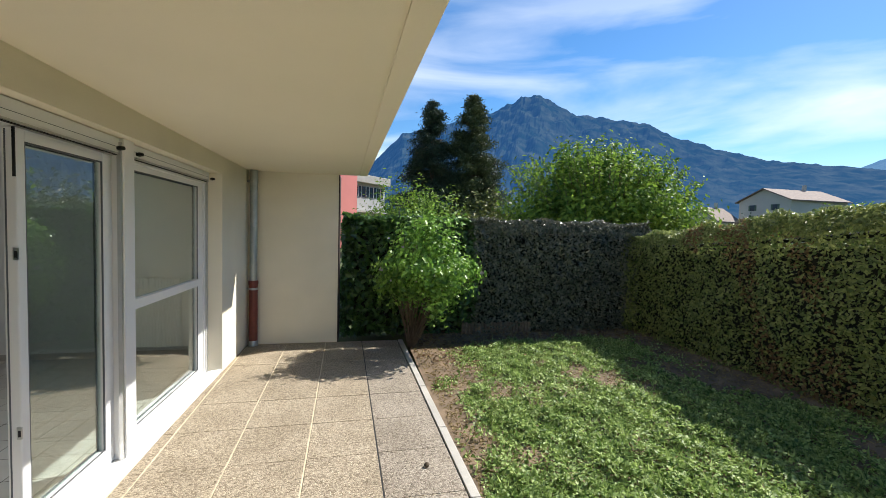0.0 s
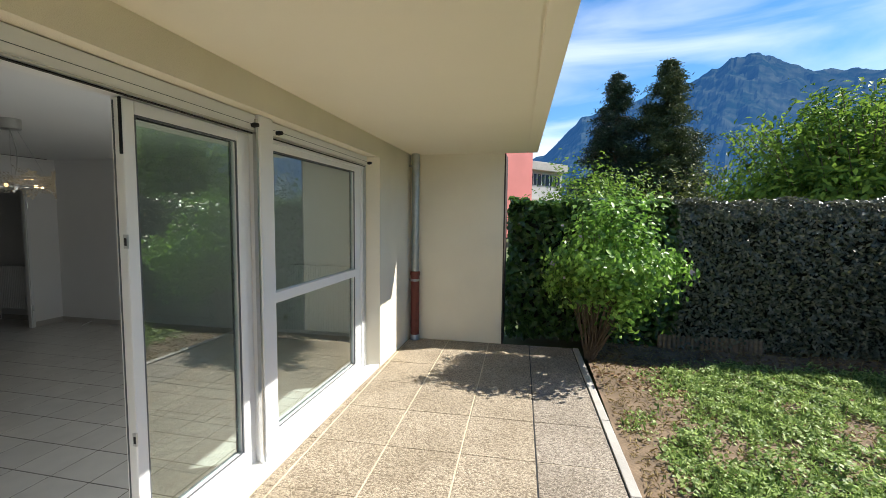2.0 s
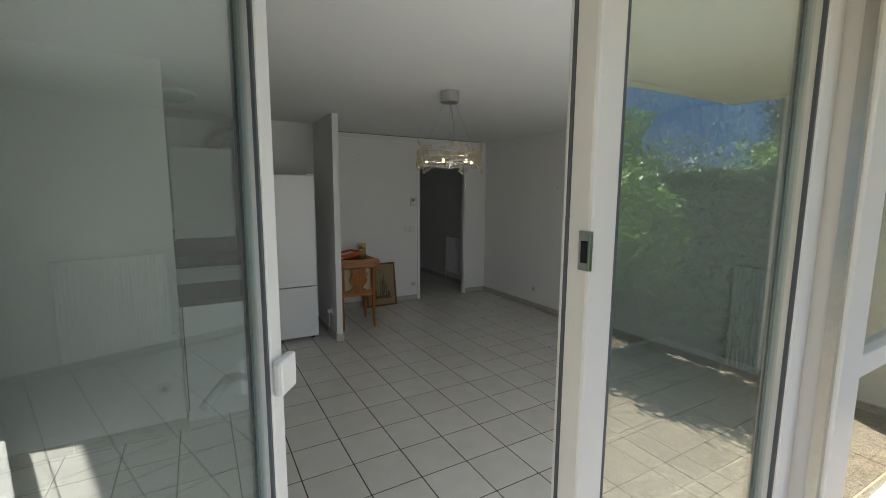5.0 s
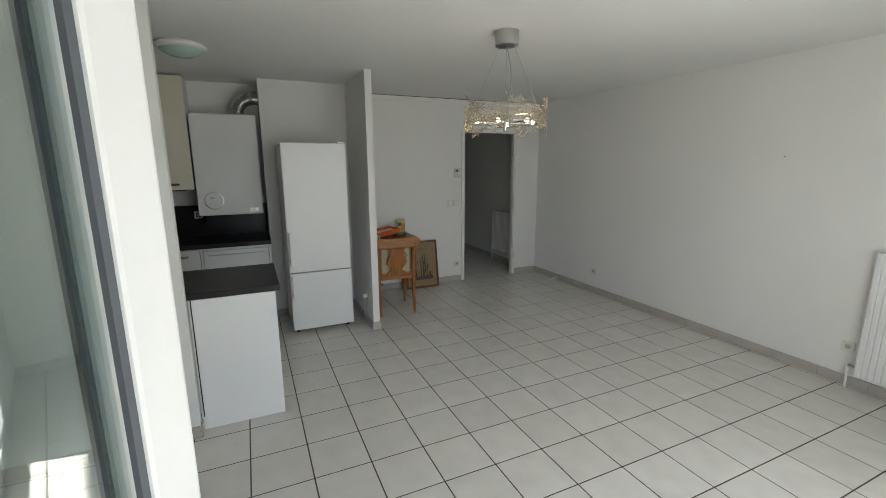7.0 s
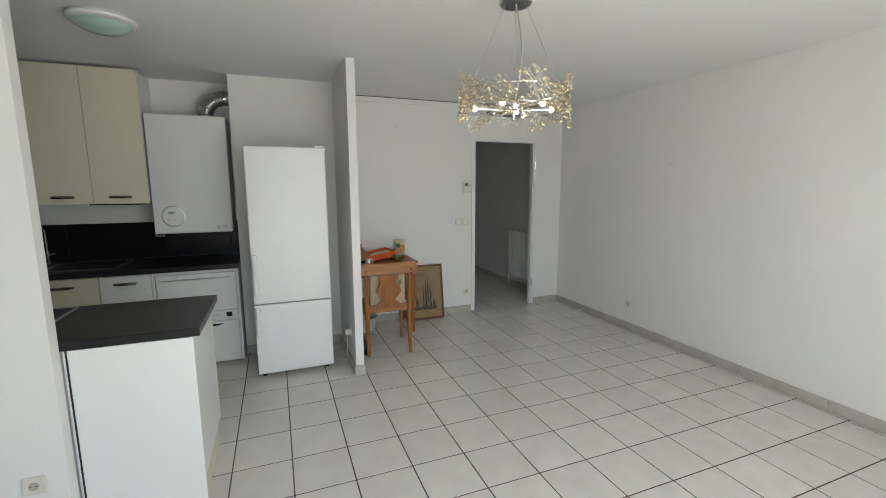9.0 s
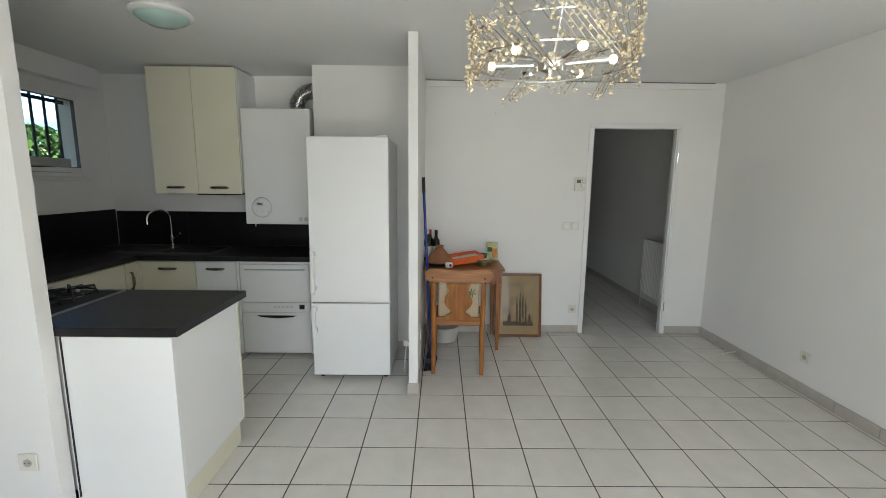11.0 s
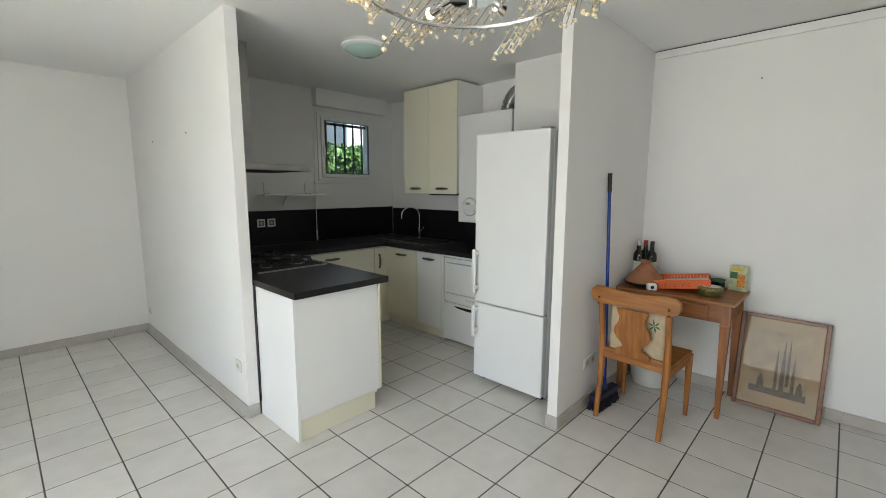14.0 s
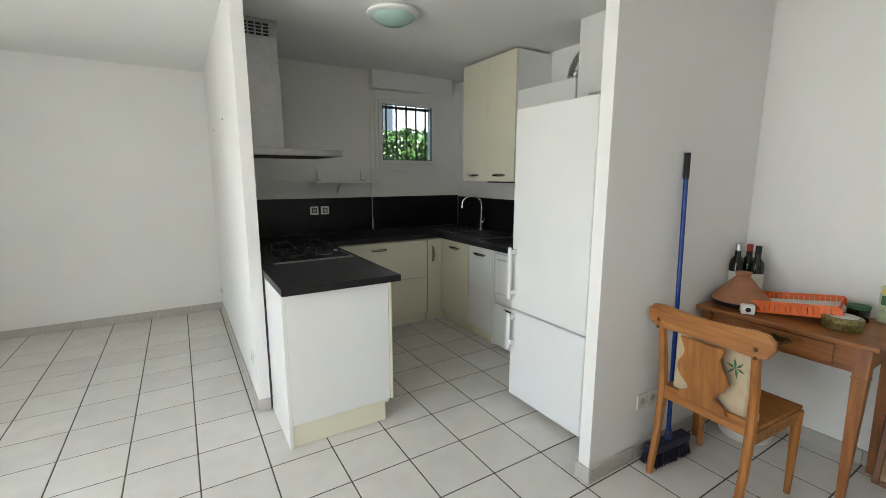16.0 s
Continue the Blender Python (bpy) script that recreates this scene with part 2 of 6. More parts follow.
setting("trim_head_lining", box(XI - 0.004, -1.262, OY0 + 0.005, OY1 - 0.005, OZ - 0.004, OZ - 0.0005), M_WALL, "white painted inner window head", "trim")
setting("sill_inner", box(XI - 0.015, -1.272, OY0, OY1, 0.0, 0.112, 0.003), M_WHITE, "white inner threshold of the window", "sill")
setting("wall_wing", box(XF, 0.16, 6.485, 6.9, 0, H), M_RENDER, "cream rendered wing wall closing the terrace", "wall")
# thin dark strip over the wing wall's end face, painted as its shade
setting("trim_wing_end", box(0.1605, 0.178, 6.488, 6.9, 0.06, H - 0.002, 0.002), mat("wing_end_shade", (0.035, 0.022, 0.016), 0.7, var=0.3, scale=12), "dark brown strip added as shade on the wing wall end", "trim")


def strip_prism(bm, a0, a1, b0, b1, y0, y1, z0, z1):
    """A long slab whose sides run from a0, a1 at y0 to b0, b1 at y1."""
    vs = [bm.verts.new(q) for z in (z0, z1) for q in ((a0, y0, z), (a1, y0, z), (b1, y1, z), (b0, y1, z))]
    for f in ((3, 2, 1, 0), (4, 5, 6, 7), (0, 1, 5, 4), (1, 2, 6, 5), (2, 3, 7, 6), (3, 0, 4, 7)):
        bm.faces.new([vs[k] for k in f])


bm = bmesh.new()
strip_prism(bm, XF, 0.800, XF, 0.430, -6.0, 6.49, H, H + 0.2)
strip_prism(bm, 0.815, 0.935, 0.445, 0.560, -6.0, 6.49, H, H + 0.2)
strip_prism(bm, 0.790, 0.830, 0.420, 0.460, -6.0, 6.488, H + 0.012, H + 0.19)
setting("balcony_slab", bm, M_SOFFIT, "cream painted balcony slab over the terrace, drip groove near its edge", "ceiling")
setting("wall_upper_storey", box(XF - 0.4, XF - 0.1, -6.0, 6.9, H + 0.12, 5.5), M_RENDER, "cream rendered wall of the storey above", "wall")
setting("sill", box(-1.27, XF - 0.005, OY0, OY1, 0.0, 0.115, 0.006), M_PVC, "white window sill at terrace level", "sill")

# ---- windows and doors ----
def sash(parent, w, h, stile=0.085, depth=0.06, bottom=0.10, pane_label="clear double glazing"):
    """A framed pane in its own axes: along x from 0 to w, upright from 0 to h, thick along y."""
    d = depth / 2
    for x0 in (0.0, w - stile):
        part("stile", box(x0, x0 + stile, -d, d, 0, h, 0.006), M_PVC, parent)
    part("top_rail", box(stile, w - stile, -d + 0.002, d - 0.002, h - stile, h, 0.004), M_PVC, parent)
    part("bottom_rail", box(stile, w - stile, -d + 0.002, d - 0.002, 0, bottom, 0.004), M_PVC, parent)
    bm = bmesh.new()
    g = 0.008
    for s in (-0.022, 0.022):
        box(stile, stile + g, s - 0.004, s + 0.004, bottom, h - stile, bm=bm)
        box(w - stile - g, w - stile, s - 0.004, s + 0.004, bottom, h - stile, bm=bm)
        box(stile, w - stile, s - 0.004, s + 0.004, h - stile - g, h - stile, bm=bm)
        box(stile, w - stile, s - 0.004, s + 0.004, bottom, bottom + g, bm=bm)
    part("gasket", bm, M_GASKET, parent, "dark rubber gasket round the pane")
    pane = part("pane", box(stile - 0.01, w - stile + 0.01, -0.003, 0.003, bottom - 0.01, h - stile + 0.01), M_GLASS, parent, pane_label)
    pane.visible_shadow = False
    return parent


SZ = 0.115
FH = 2.19 - SZ
LW, ST = 0.77, 0.058
left_leaf = thing("door_1", "white glazed terrace door leaf standing half open into the room", "glass door", (-1.221, 1.752, SZ), 144.1, kind="structure")
sash(left_leaf, LW, FH, stile=ST, bottom=0.13)
part("handle_plate", box(LW - 0.045, LW - 0.015, 0.030, 0.042, 0.99, 1.19, 0.004), M_PVC, left_leaf)
part("handle", tube([(LW - 0.03, 0.04, 1.10), (LW - 0.03, 0.085, 1.10), (LW - 0.045, 0.092, 1.10), (LW - 0.14, 0.088, 1.075)], 0.011), M_PVC, left_leaf, "white lever handle", smooth=True)
part("pull_grip", box(LW - 0.06, LW + 0.022, -0.056, -0.0315, 1.065, 1.155, 0.008), M_PVC, left_leaf, "white moulded pull grip")
part("edge_strip", box(LW, LW + 0.007, -0.012, 0.012, 0.02, FH - 0.02), M_STEEL, left_leaf, "steel locking strip on the leaf's edge")
part("edge_seal", box(LW - 0.012, LW + 0.003, 0.0302, 0.037, 0.01, FH - 0.01), M_GASKET, left_leaf, "dark rubber seal on the leaf's edge")
right_leaf = thing("door_2", "closed white glazed terrace door leaf with steel catches on its edge", "glass door", (-1.202, 2.562, SZ), 90, kind="structure")
sash(right_leaf, LW, FH, stile=ST, bottom=0.13)
for z in (0.56, 1.44):
    part("catch", box(-0.005, 0.002, -0.034, -0.012, z, z + 0.06, 0.001), M_STEEL, right_leaf, "steel catch")
    part("catch_hook", box(-0.0065, -0.0052, -0.030, -0.018, z + 0.012, z + 0.045, 0.0005), M_BLACK, right_leaf, "dark hook of the catch")
part("edge_seal", box(-0.003, 0.0, 0.012, 0.018, 0.01, FH - 0.01), M_GASKET, right_leaf, "dark rubber seal on the leaf's edge")
part("bolt", box(-0.008, 0.0, -0.028, -0.018, 1.84, FH), M_BLACK, right_leaf, "dark sliding bolt at the leaf's top")
fixed = thing("window_1", "large fixed window with a transom, white frame", "window", (-1.225, 3.55, SZ), 90, kind="structure")
upper = part("upper_frame", box(0, 1.51, -0.034, 0.034, 0.983, 1.058, 0.005), M_PVC, fixed, "white transom")
sash(fixed, 1.51, 2.19 - SZ, stile=0.055, bottom=0.09)
bm = bmesh.new()
frame_win = thing("window_frame", "white outer frame of the terrace doors with a broad centre post", "window frame", (-1.2, 0, 0), kind="structure")
part("centre_post", box(-0.05, 0.085, 3.405, 3.545, SZ, OZ, 0.006), M_PVC, frame_win)
part("shutter_guide", box(0.05, 0.075, 3.385, 3.407, SZ, OZ - 0.03), M_STEEL, frame_win, "grey shutter guide")
part("shutter_guide", box(0.035, 0.06, 3.545, 3.565, SZ, OZ - 0.03), M_STEEL, frame_win, "grey shutter guide")
part("shutter_guide", box(0.0, 0.03, 5.20, 5.225, SZ, OZ - 0.03), M_STEEL, frame_win, "grey shutter guide")
part("jamb", box(-0.05, 0.05, OY0, 1.69, SZ, OZ, 0.005), M_PVC, frame_win)
part("jamb", box(-0.06, 0.002, 5.062, 5.145, SZ, OZ, 0.005), M_PVC, frame_win)
part("jamb", box(-0.06, 0.014, 5.148, 5.198, SZ, OZ, 0.005), M_PVC, frame_win)
part("jamb", box(-0.06, 0.012, 5.225, OY1, SZ, OZ, 0.005), M_PVC, frame_win)
part("jamb", box(-0.05, 0.012, 3.336, 3.403, SZ, 2.196, 0.005), M_PVC, frame_win)
part("rebate", box(-0.045, -0.006, 3.3325, 3.3355, SZ, 2.196), M_GAP, frame_win, "dark gap beside the closed leaf")
part("head", box(-0.05, 0.045, 1.69, 3.405, 2.197, OZ, 0.004), M_PVC, frame_win)
part("head", box(-0.06, 0.015, 3.545, 5.225, 2.18, OZ, 0.004), M_PVC, frame_win)
part("shutter_lid", box(0.047, 0.062, 1.62, 3.40, 2.208, OZ - 0.004, 0.003), M_PVC, frame_win, "white lid of the shutter box")
part("shutter_lid", box(0.02, 0.045, 3.56, 5.22, 2.222, OZ - 0.004, 0.003), M_PVC, frame_win, "white lid of the shutter box")
for y0, y1, x0, z in ((1.62, 3.40, 0.036, 2.2005), (3.56, 5.22, 0.012, 2.2095)):
    part("shutter_slot", box(x0, x0 + 0.016, y0, y1, z - 0.006, z + 0.006), M_GAP, frame_win, "dark slot the shutter runs through")
    part("shutter_end_slat", box(x0 + 0.02, x0 + 0.034, y0 + 0.02, y1 - 0.02, z - 0.0025, z + 0.0085, 0.002), M_STEEL, frame_win, "grey end slat of the rolled-up shutter")
    part("lid_seam", box(x0 + (0.0262 if y0 < 2 else 0.0332), x0 + (0.0268 if y0 < 2 else 0.0338), y0, y1, z + 0.045, z + 0.048), M_GASKET, frame_win, "thin seam along the lid")
for y in (3.35, 3.60, 5.17):
    part("shutter_stop", lathe([(0.0, 0), (0.012, 0.002), (0.016, 0.02), (0.012, 0.045), (0, 0.05)], 10, at=pose(0.07, y, 2.235, 0, 90, 0)), M_BLACK, frame_win, "black rubber shutter stop", smooth=True)
# splayed reveal beside the window
bm = bmesh.new()
vs = [bm.verts.new(p) for z in (0.0, OZ) for p in ((-1.20, 5.245, z), (XF - 0.002, OY1 + 0.002, z), (-1.20, OY1 + 0.002, z))]
for f in ((0, 1, 2), (5, 4, 3), (0, 3, 4, 1), (1, 4, 5, 2), (2, 5, 3, 0)):
    bm.faces.new([vs[i] for i in f])
bmesh.ops.recalc_face_normals(bm, faces=bm.faces)
setting("trim_reveal", bm, M_RENDER, "cream rendered window reveal", "trim")

# inner doorway
casing = thing("door_frame", "white painted door casing round the hall doorway", "door frame", (XB, 5.465, 0), kind="structure")
for y0, y1 in ((-0.45, -0.403), (0.415, 0.45)):
    part("jamb", box(-0.066, 0.014, y0, y1, 0, DOOR[2] + 0.002, 0.004), M_WHITE, casing)
part("head", box(-0.066, 0.014, -0.45, 0.45, DOOR[2] + 0.003, DOOR[2] + 0.048, 0.004), M_WHITE, casing)
for z in (0.25, 1.75):
    part("hinge", lathe([(0.007, 0), (0.007, 0.09)], 8, at=pose(0.02, 0.425, z)), M_CHROME, casing, smooth=True)

hd = thing("door_3", "closed dark brown door at the hall's end", "door", (-11.2, 5.55, 0), kind="structure")
M_DARKDOOR = mat("dark_stained_door", (0.020, 0.010, 0.008), 0.45, var=0.3, scale=8)
part("panel", box(0.001, 0.04, -0.50, 0.50, 0.005, 2.04, 0.004), M_DARKDOOR, hd)
for z0, z1 in ((0.15, 0.95), (1.08, 1.90)):
    part("raised_field", box(0.0405, 0.05, -0.36, 0.36, z0, z1, 0.006), M_DARKDOOR, hd)
part("handle", tube([(0.041, 0.42, 1.0), (0.09, 0.42, 1.0), (0.09, 0.32, 1.0)], 0.009, 8), M_STEEL, hd, "metal lever handle")

# kitchen window
kw = thing("window_2", "small white kitchen window with a closed sash", "window", (W0, YW - 0.02, WZ0), kind="structure")
KW, KH = W1 - W0, WZ1 - WZ0
for a, b in (((0, 0.035), (0, KH)), ((KW - 0.035, KW), (0, KH))):
    part("frame", box(*a, -0.03, 0.035, *b, 0.004), M_PVC, kw)
part("frame", box(0.035, KW - 0.035, -0.03, 0.034, 0, 0.035, 0.004), M_PVC, kw)
part("frame", box(0.035, KW - 0.035, -0.03, 0.034, KH - 0.035, KH, 0.004), M_PVC, kw)
for x0 in (0.037, KW - 0.077):
    part("sash_stile", box(x0, x0 + 0.040, -0.02, 0.05, 0.037, KH - 0.037, 0.006), M_PVC, kw)
for z0 in (0.037, KH - 0.077):
    part("sash_rail", box(0.077, KW - 0.077, -0.019, 0.049, z0, z0 + 0.040, 0.006), M_PVC, kw)
pane = part("pane", box(0.072, KW - 0.072, 0.012, 0.018, 0.072, KH - 0.072), glassmat("kitchen_window_glass", (0.90, 0.93, 0.92), 0.05), kw)
for a in ((0.0772, 0.083, 0.0772, KH - 0.0772), (KW - 0.083, KW - 0.0772, 0.0772, KH - 0.0772), (0.083, KW - 0.083, 0.0772, 0.083), (0.083, KW - 0.083, KH - 0.083, KH - 0.0772)):
    part("gasket", box(a[0], a[1], 0.0182, 0.046, a[2], a[3]), M_GASKET, kw, "dark rubber gasket")
pane.visible_shadow = False
part("sill_board", box(-0.06, KW + 0.06, 0.0, 0.05, -0.03, -0.004, 0.004), M_PVC, kw)
part("handle", box(KW - 0.07, KW - 0.05, 0.05, 0.075, 0.25, 0.37, 0.006), M_PVC, kw, "white window handle")
sb = thing("shutter_box", "white roller shutter box over the kitchen window", "shutter box", (W0 - 0.14, YW, 2.325), kind="structure")
part("box", box(0, 0.93, 0.002, 0.10, 0, H - 2.326, 0.004), M_PVC, sb)
part("cord", tube([(0.92, 0.05, -0.02), (0.935, 0.04, -0.3), (0.94, 0.03, -0.7), (0.937, 0.03, -1.3)], 0.004, 6), M_PVC, sb, "white pull cord")
part("toggle", lathe([(0.006, 0), (0.009, 0.01), (0.009, 0.1), (0.004, 0.11)], 8, at=pose(0.937, 0.03, -1.41)), M_PVC, sb, smooth=True)
grille = thing("window_grille", "dark iron bars outside the kitchen window", "grille", (W0, YW - 0.13, WZ0), kind="structure")
for k in range(6):
    part("bar", tube([(0.07 + k * 0.12, 0, 0.0), (0.07 + k * 0.12, 0, KH)], 0.011, 8), M_BLACK, grille)
for z in (0.02, KH - 0.10):
    part("cross_bar", box(0, KW, -0.004, 0.004, z, z + 0.03), M_BLACK, grille)

# ---- trims ----
def skirting(name, x0, x1, y0, y1):
    """A row of tile skirting pieces along a wall's foot."""
    run = thing(name, "beige ceramic tile skirting along the wall", "skirting", ((x0 + x1) / 2, (y0 + y1) / 2, 0), kind="structure")
    along_x = abs(x1 - x0) > abs(y1 - y0)
    n = max(1, round(max(abs(x1 - x0), abs(y1 - y0)) / 0.315))
    for k in range(n):
        a, b = (k / n, (k + 1) / n)
        cx, cy = (x0 + x1) / 2, (y0 + y1) / 2
        g = 0.0012
        if along_x:
            part("skirting_tile", box(x0 + (x1 - x0) * a - cx + g, x0 + (x1 - x0) * b - cx - g, y0 - cy, y1 - cy, 0.001, 0.08, 0.0025, 1), M_SKIRT, run)
        else:
            part("skirting_tile", box(x0 - cx, x1 - cx, y0 + (y1 - y0) * a - cy + g, y0 + (y1 - y0) * b - cy - g, 0.001, 0.08, 0.0025, 1), M_SKIRT, run)


skirting("baseboard_north", XB, XI - 0.012, YR - 0.012, YR - 0.001)
skirting("baseboard_south", -4.105, XI - 0.012, YN + 0.001, YN + 0.012)
skirting("baseboard_west", XB + 0.001, XB + 0.012, 3.432, DOOR[0] - 0.045)
skirting("baseboard_west_end", XB + 0.001, XB + 0.012, DOOR[1] + 0.045, YR - 0.012)
skirting("baseboard_partition", XB + 0.012, -5.352, 3.421, 3.432)
skirting("baseboard_partition_kitchen", -6.19, -5.352, YP - 0.012, YP - 0.001)
skirting("baseboard_partition_end", -5.351, -5.34, YP - 0.012, 3.432)
skirting("baseboard_stub", -4.104, -4.093, YN + 0.012, 1.915)
skirting("baseboard_stub_end", -4.174, -4.093, 1.916, 1.927)
skirting("baseboard_flue", -6.189, -6.178, 2.482, YP - 0.012)
skirting("baseboard_hall", -11.2, XB - 0.1, 6.198, 6.209)
skirting("baseboard_hall_south", -11.2, XB - 0.1, 4.651, 4.662)
skirting("baseboard_facade", XI - 0.024, XI - 0.013, OY1, YR - 0.012)
bm = box(XB + 0.001, XB + 0.022, 3.425, 6.19, 2.438, 2.491, 0.003)
setting("trim_moulding", bm, M_WALL, "white moulding under the ceiling with a dark gap above", "trim")
# the gap's shade is a solid dark strip
setting("trim_gap", box(XB + 0.001, XB + 0.010, 3.425, 6.19, 2.4925, 2.4985), M_GAP, "dark strip for the shade in the gap over the moulding", "trim")


# ---- kitchen ----
M_NICKEL = mat("satin_nickel", (0.30, 0.285, 0.26), 0.25, 1.0, var=0.05)


def bow_handle(parent, p, axis, length=0.14, out=(0, 1, 0), name="handle"):
    """A flat arched metal pull, centred on p."""
    a, o = Vector(axis), Vector(out)
    c = Vector(p)
    pts = [c - a * length / 2, c - a * length / 2 + o * 0.014, c - a * length * 0.2 + o * 0.026, c + a * length * 0.2 + o * 0.026, c + a * length / 2 + o * 0.014, c + a * length / 2]
    return part(name, tube(pts, [0.007, 0.010, 0.012, 0.012, 0.010, 0.007], 8), M_NICKEL, parent, "brushed metal bow handle", smooth=True)


# peninsula
pen = thing("peninsula_cabinet", "white panelled peninsula end with a cream plinth", "cabinet", (-4.49, 2.1, 0))
part("side_panel", box(0.288, 0.306, -0.181, 0.311, 0.0, 0.858, 0.0012), M_WHITE, pen)
part("end_panel", box(-0.285, 0.2875, 0.293, 0.311, 0.132, 0.858, 0.0012), M_WHITE, pen)
part("edge_strip", box(-0.305, -0.287, 0.20, 0.313, 0.132, 0.858, 0.002), M_CREAM, pen)
part("plinth", box(-0.255, 0.287, 0.285, 0.303, 0.001, 0.130, 0.001), M_CREAM, pen, "cream plinth board")
part("carcass", box(-0.285, 0.280, -1.08, 0.286, 0.10, 0.858), M_WHITE, pen)
part("side_plinth", box(-0.25, -0.235, -1.08, 0.28, 0.001, 0.099), M_CREAM, pen)
for k, (y0, y1) in enumerate(((-0.46, 0.195), (-1.06, -0.465))):
    dr = part("drawer_front", box(-0.305, -0.287, y0, y1, 0.50, 0.845, 0.002), M_CREAM, pen)
    dr2 = part("drawer_front", box(-0.305, -0.287, y0, y1, 0.11, 0.495, 0.002), M_CREAM, pen)
    for p in (dr, dr2):
        bow_handle(p, (-0.306, (y0 + y1) / 2, 0.78 if p == dr else 0.44), (0, 1, 0), out=(-1, 0, 0))
# thin dark strip put in for the shade of the open gap
strip = thing("gap_shade_strip", "dark strip painted as the shaded gap between wall end and cabinet", "strip", (-4.178, 1.93, 0))
part("strip", box(-0.004, 0.0, 0.0, 0.006, 0.09, 0.86), M_GAP, strip)
wt = thing("peninsula_worktop", "charcoal laminate worktop on the peninsula, square edge", "worktop", (-4.51, 1.5, 0.86))
part("top", box(-0.333, 0.328, -1.095, 0.938, 0, 0.04, 0.003), M_TOP, wt)
part("edge_band", box(-0.333, 0.328, 0.9385, 0.9400, 0.002, 0.038), M_TOP, wt)
part("edge_band", box(-0.3350, -0.3335, -0.46, 0.938, 0.002, 0.038), M_TOP, wt)

# run under the window
run = thing("drawer_cabinet", "cream gloss drawer cabinet under the kitchen window", "cabinet", (-5.34, YW, 0))
part("carcass", box(-0.495, 0.53, 0.01, 0.58, 0.10, 0.855), M_CREAM, run)
part("plinth", box(-0.495, 0.53, 0.54, 0.555, 0.001, 0.099), M_CREAM, run)
for z0, z1 in ((0.475, 0.845), (0.11, 0.47)):
    f = part("drawer_front", box(-0.492, 0.52, 0.582, 0.60, z0, z1, 0.002), M_CREAM, run)
    bow_handle(f, (0.02, 0.601, z1 - 0.06), (1, 0, 0))
run = thing("corner_cabinet", "narrow cream gloss corner cabinet with an upright handle", "cabinet", (-5.92, YW, 0))
part("carcass", box(-0.67, 0.08, 0.01, 0.58, 0.10, 0.855), M_CREAM, run)
part("plinth", box(-0.16, 0.08, 0.54, 0.555, 0.001, 0.099), M_CREAM, run)
part("side_plinth", box(-0.165, -0.150, 0.5555, 0.62, 0.001, 0.099), M_CREAM, run)
part("corner_filler", box(-0.098, -0.080, 0.582, 0.62, 0.10, 0.845), M_CREAM, run)
f = part("door", box(-0.078, 0.078, 0.582, 0.60, 0.11, 0.845, 0.002), M_CREAM, run)
bow_handle(f, (0.03, 0.601, 0.70), (0, 0, 1))
# run along the back wall
for y0, y1, mt, lab in ((1.02, 1.478, M_CREAM, "cream gloss sink cabinet with a single door"), (1.482, 1.828, M_WHITE, "white gloss base cabinet with a single door")):
    run = thing("base_cabinet", lab, "cabinet", (XK, (y0 + y1) / 2, 0), group="base cabinets")
    hw = (y1 - y0) / 2
    part("carcass", box(0.01, 0.58, -hw, hw, 0.10, 0.855), mt, run)
    part("plinth", box(0.53, 0.545, -hw, hw, 0.001, 0.099), M_CREAM, run)
    f = part("door", box(0.582, 0.60, -hw + 0.002, hw - 0.002, 0.11, 0.845, 0.002), mt, run)
    bow_handle(f, (0.601, 0.0, 0.785), (0, 1, 0), out=(1, 0, 0))
dw = thing("dishwasher", "white compact dishwasher in a white housing above a drawer", "dishwasher", (XK, 2.155, 0))
part("housing", box(0.01, 0.57, -0.322, 0.318, 0.02, 0.855), M_WHITE, dw)
for y0 in (-0.322, 0.300):
    part("side_board", box(0.571, 0.60, y0, y0 + 0.018, 0.02, 0.855, 0.001), M_WHITE, dw)
part("top_board", box(0.571, 0.60, -0.303, 0.299, 0.838, 0.855, 0.001), M_WHITE, dw)
f = part("door", box(0.572, 0.596, -0.298, 0.295, 0.49, 0.825, 0.006), M_WHITE, dw)
part("grip", box(0.597, 0.604, -0.26, 0.26, 0.775, 0.785, 0.002), M_STEEL, f, "grey grip groove")
f = part("control_panel", box(0.572, 0.594, -0.298, 0.295, 0.415, 0.487, 0.004), M_WHITE, dw)
part("display", box(0.595, 0.597, 0.20, 0.245, 0.43, 0.47), M_BLACK, f, "black display")
for k in range(5):
    part("button", box(0.595, 0.598, -0.02 + 0.035 * k, 0.0 + 0.035 * k, 0.445, 0.455, 0.001), M_STEEL, f)
f = part("drawer_front", box(0.572, 0.592, -0.298, 0.295, 0.03, 0.395, 0.003), M_WHITE, dw)
bm = slab_outline([(-0.17, 0.0), (0.17, 0.0), (0.14, -0.014), (0.0, -0.026), (-0.14, -0.014)], 0.006)
bmesh.ops.rotate(bm, verts=bm.verts, matrix=Matrix.Rotation(radians(90), 3, "Z"))
bmesh.ops.translate(bm, verts=bm.verts, vec=(0.594, 0.0, 0.372))
part("grip_recess", bm, M_BLACK, f, "dark curved grip recess")
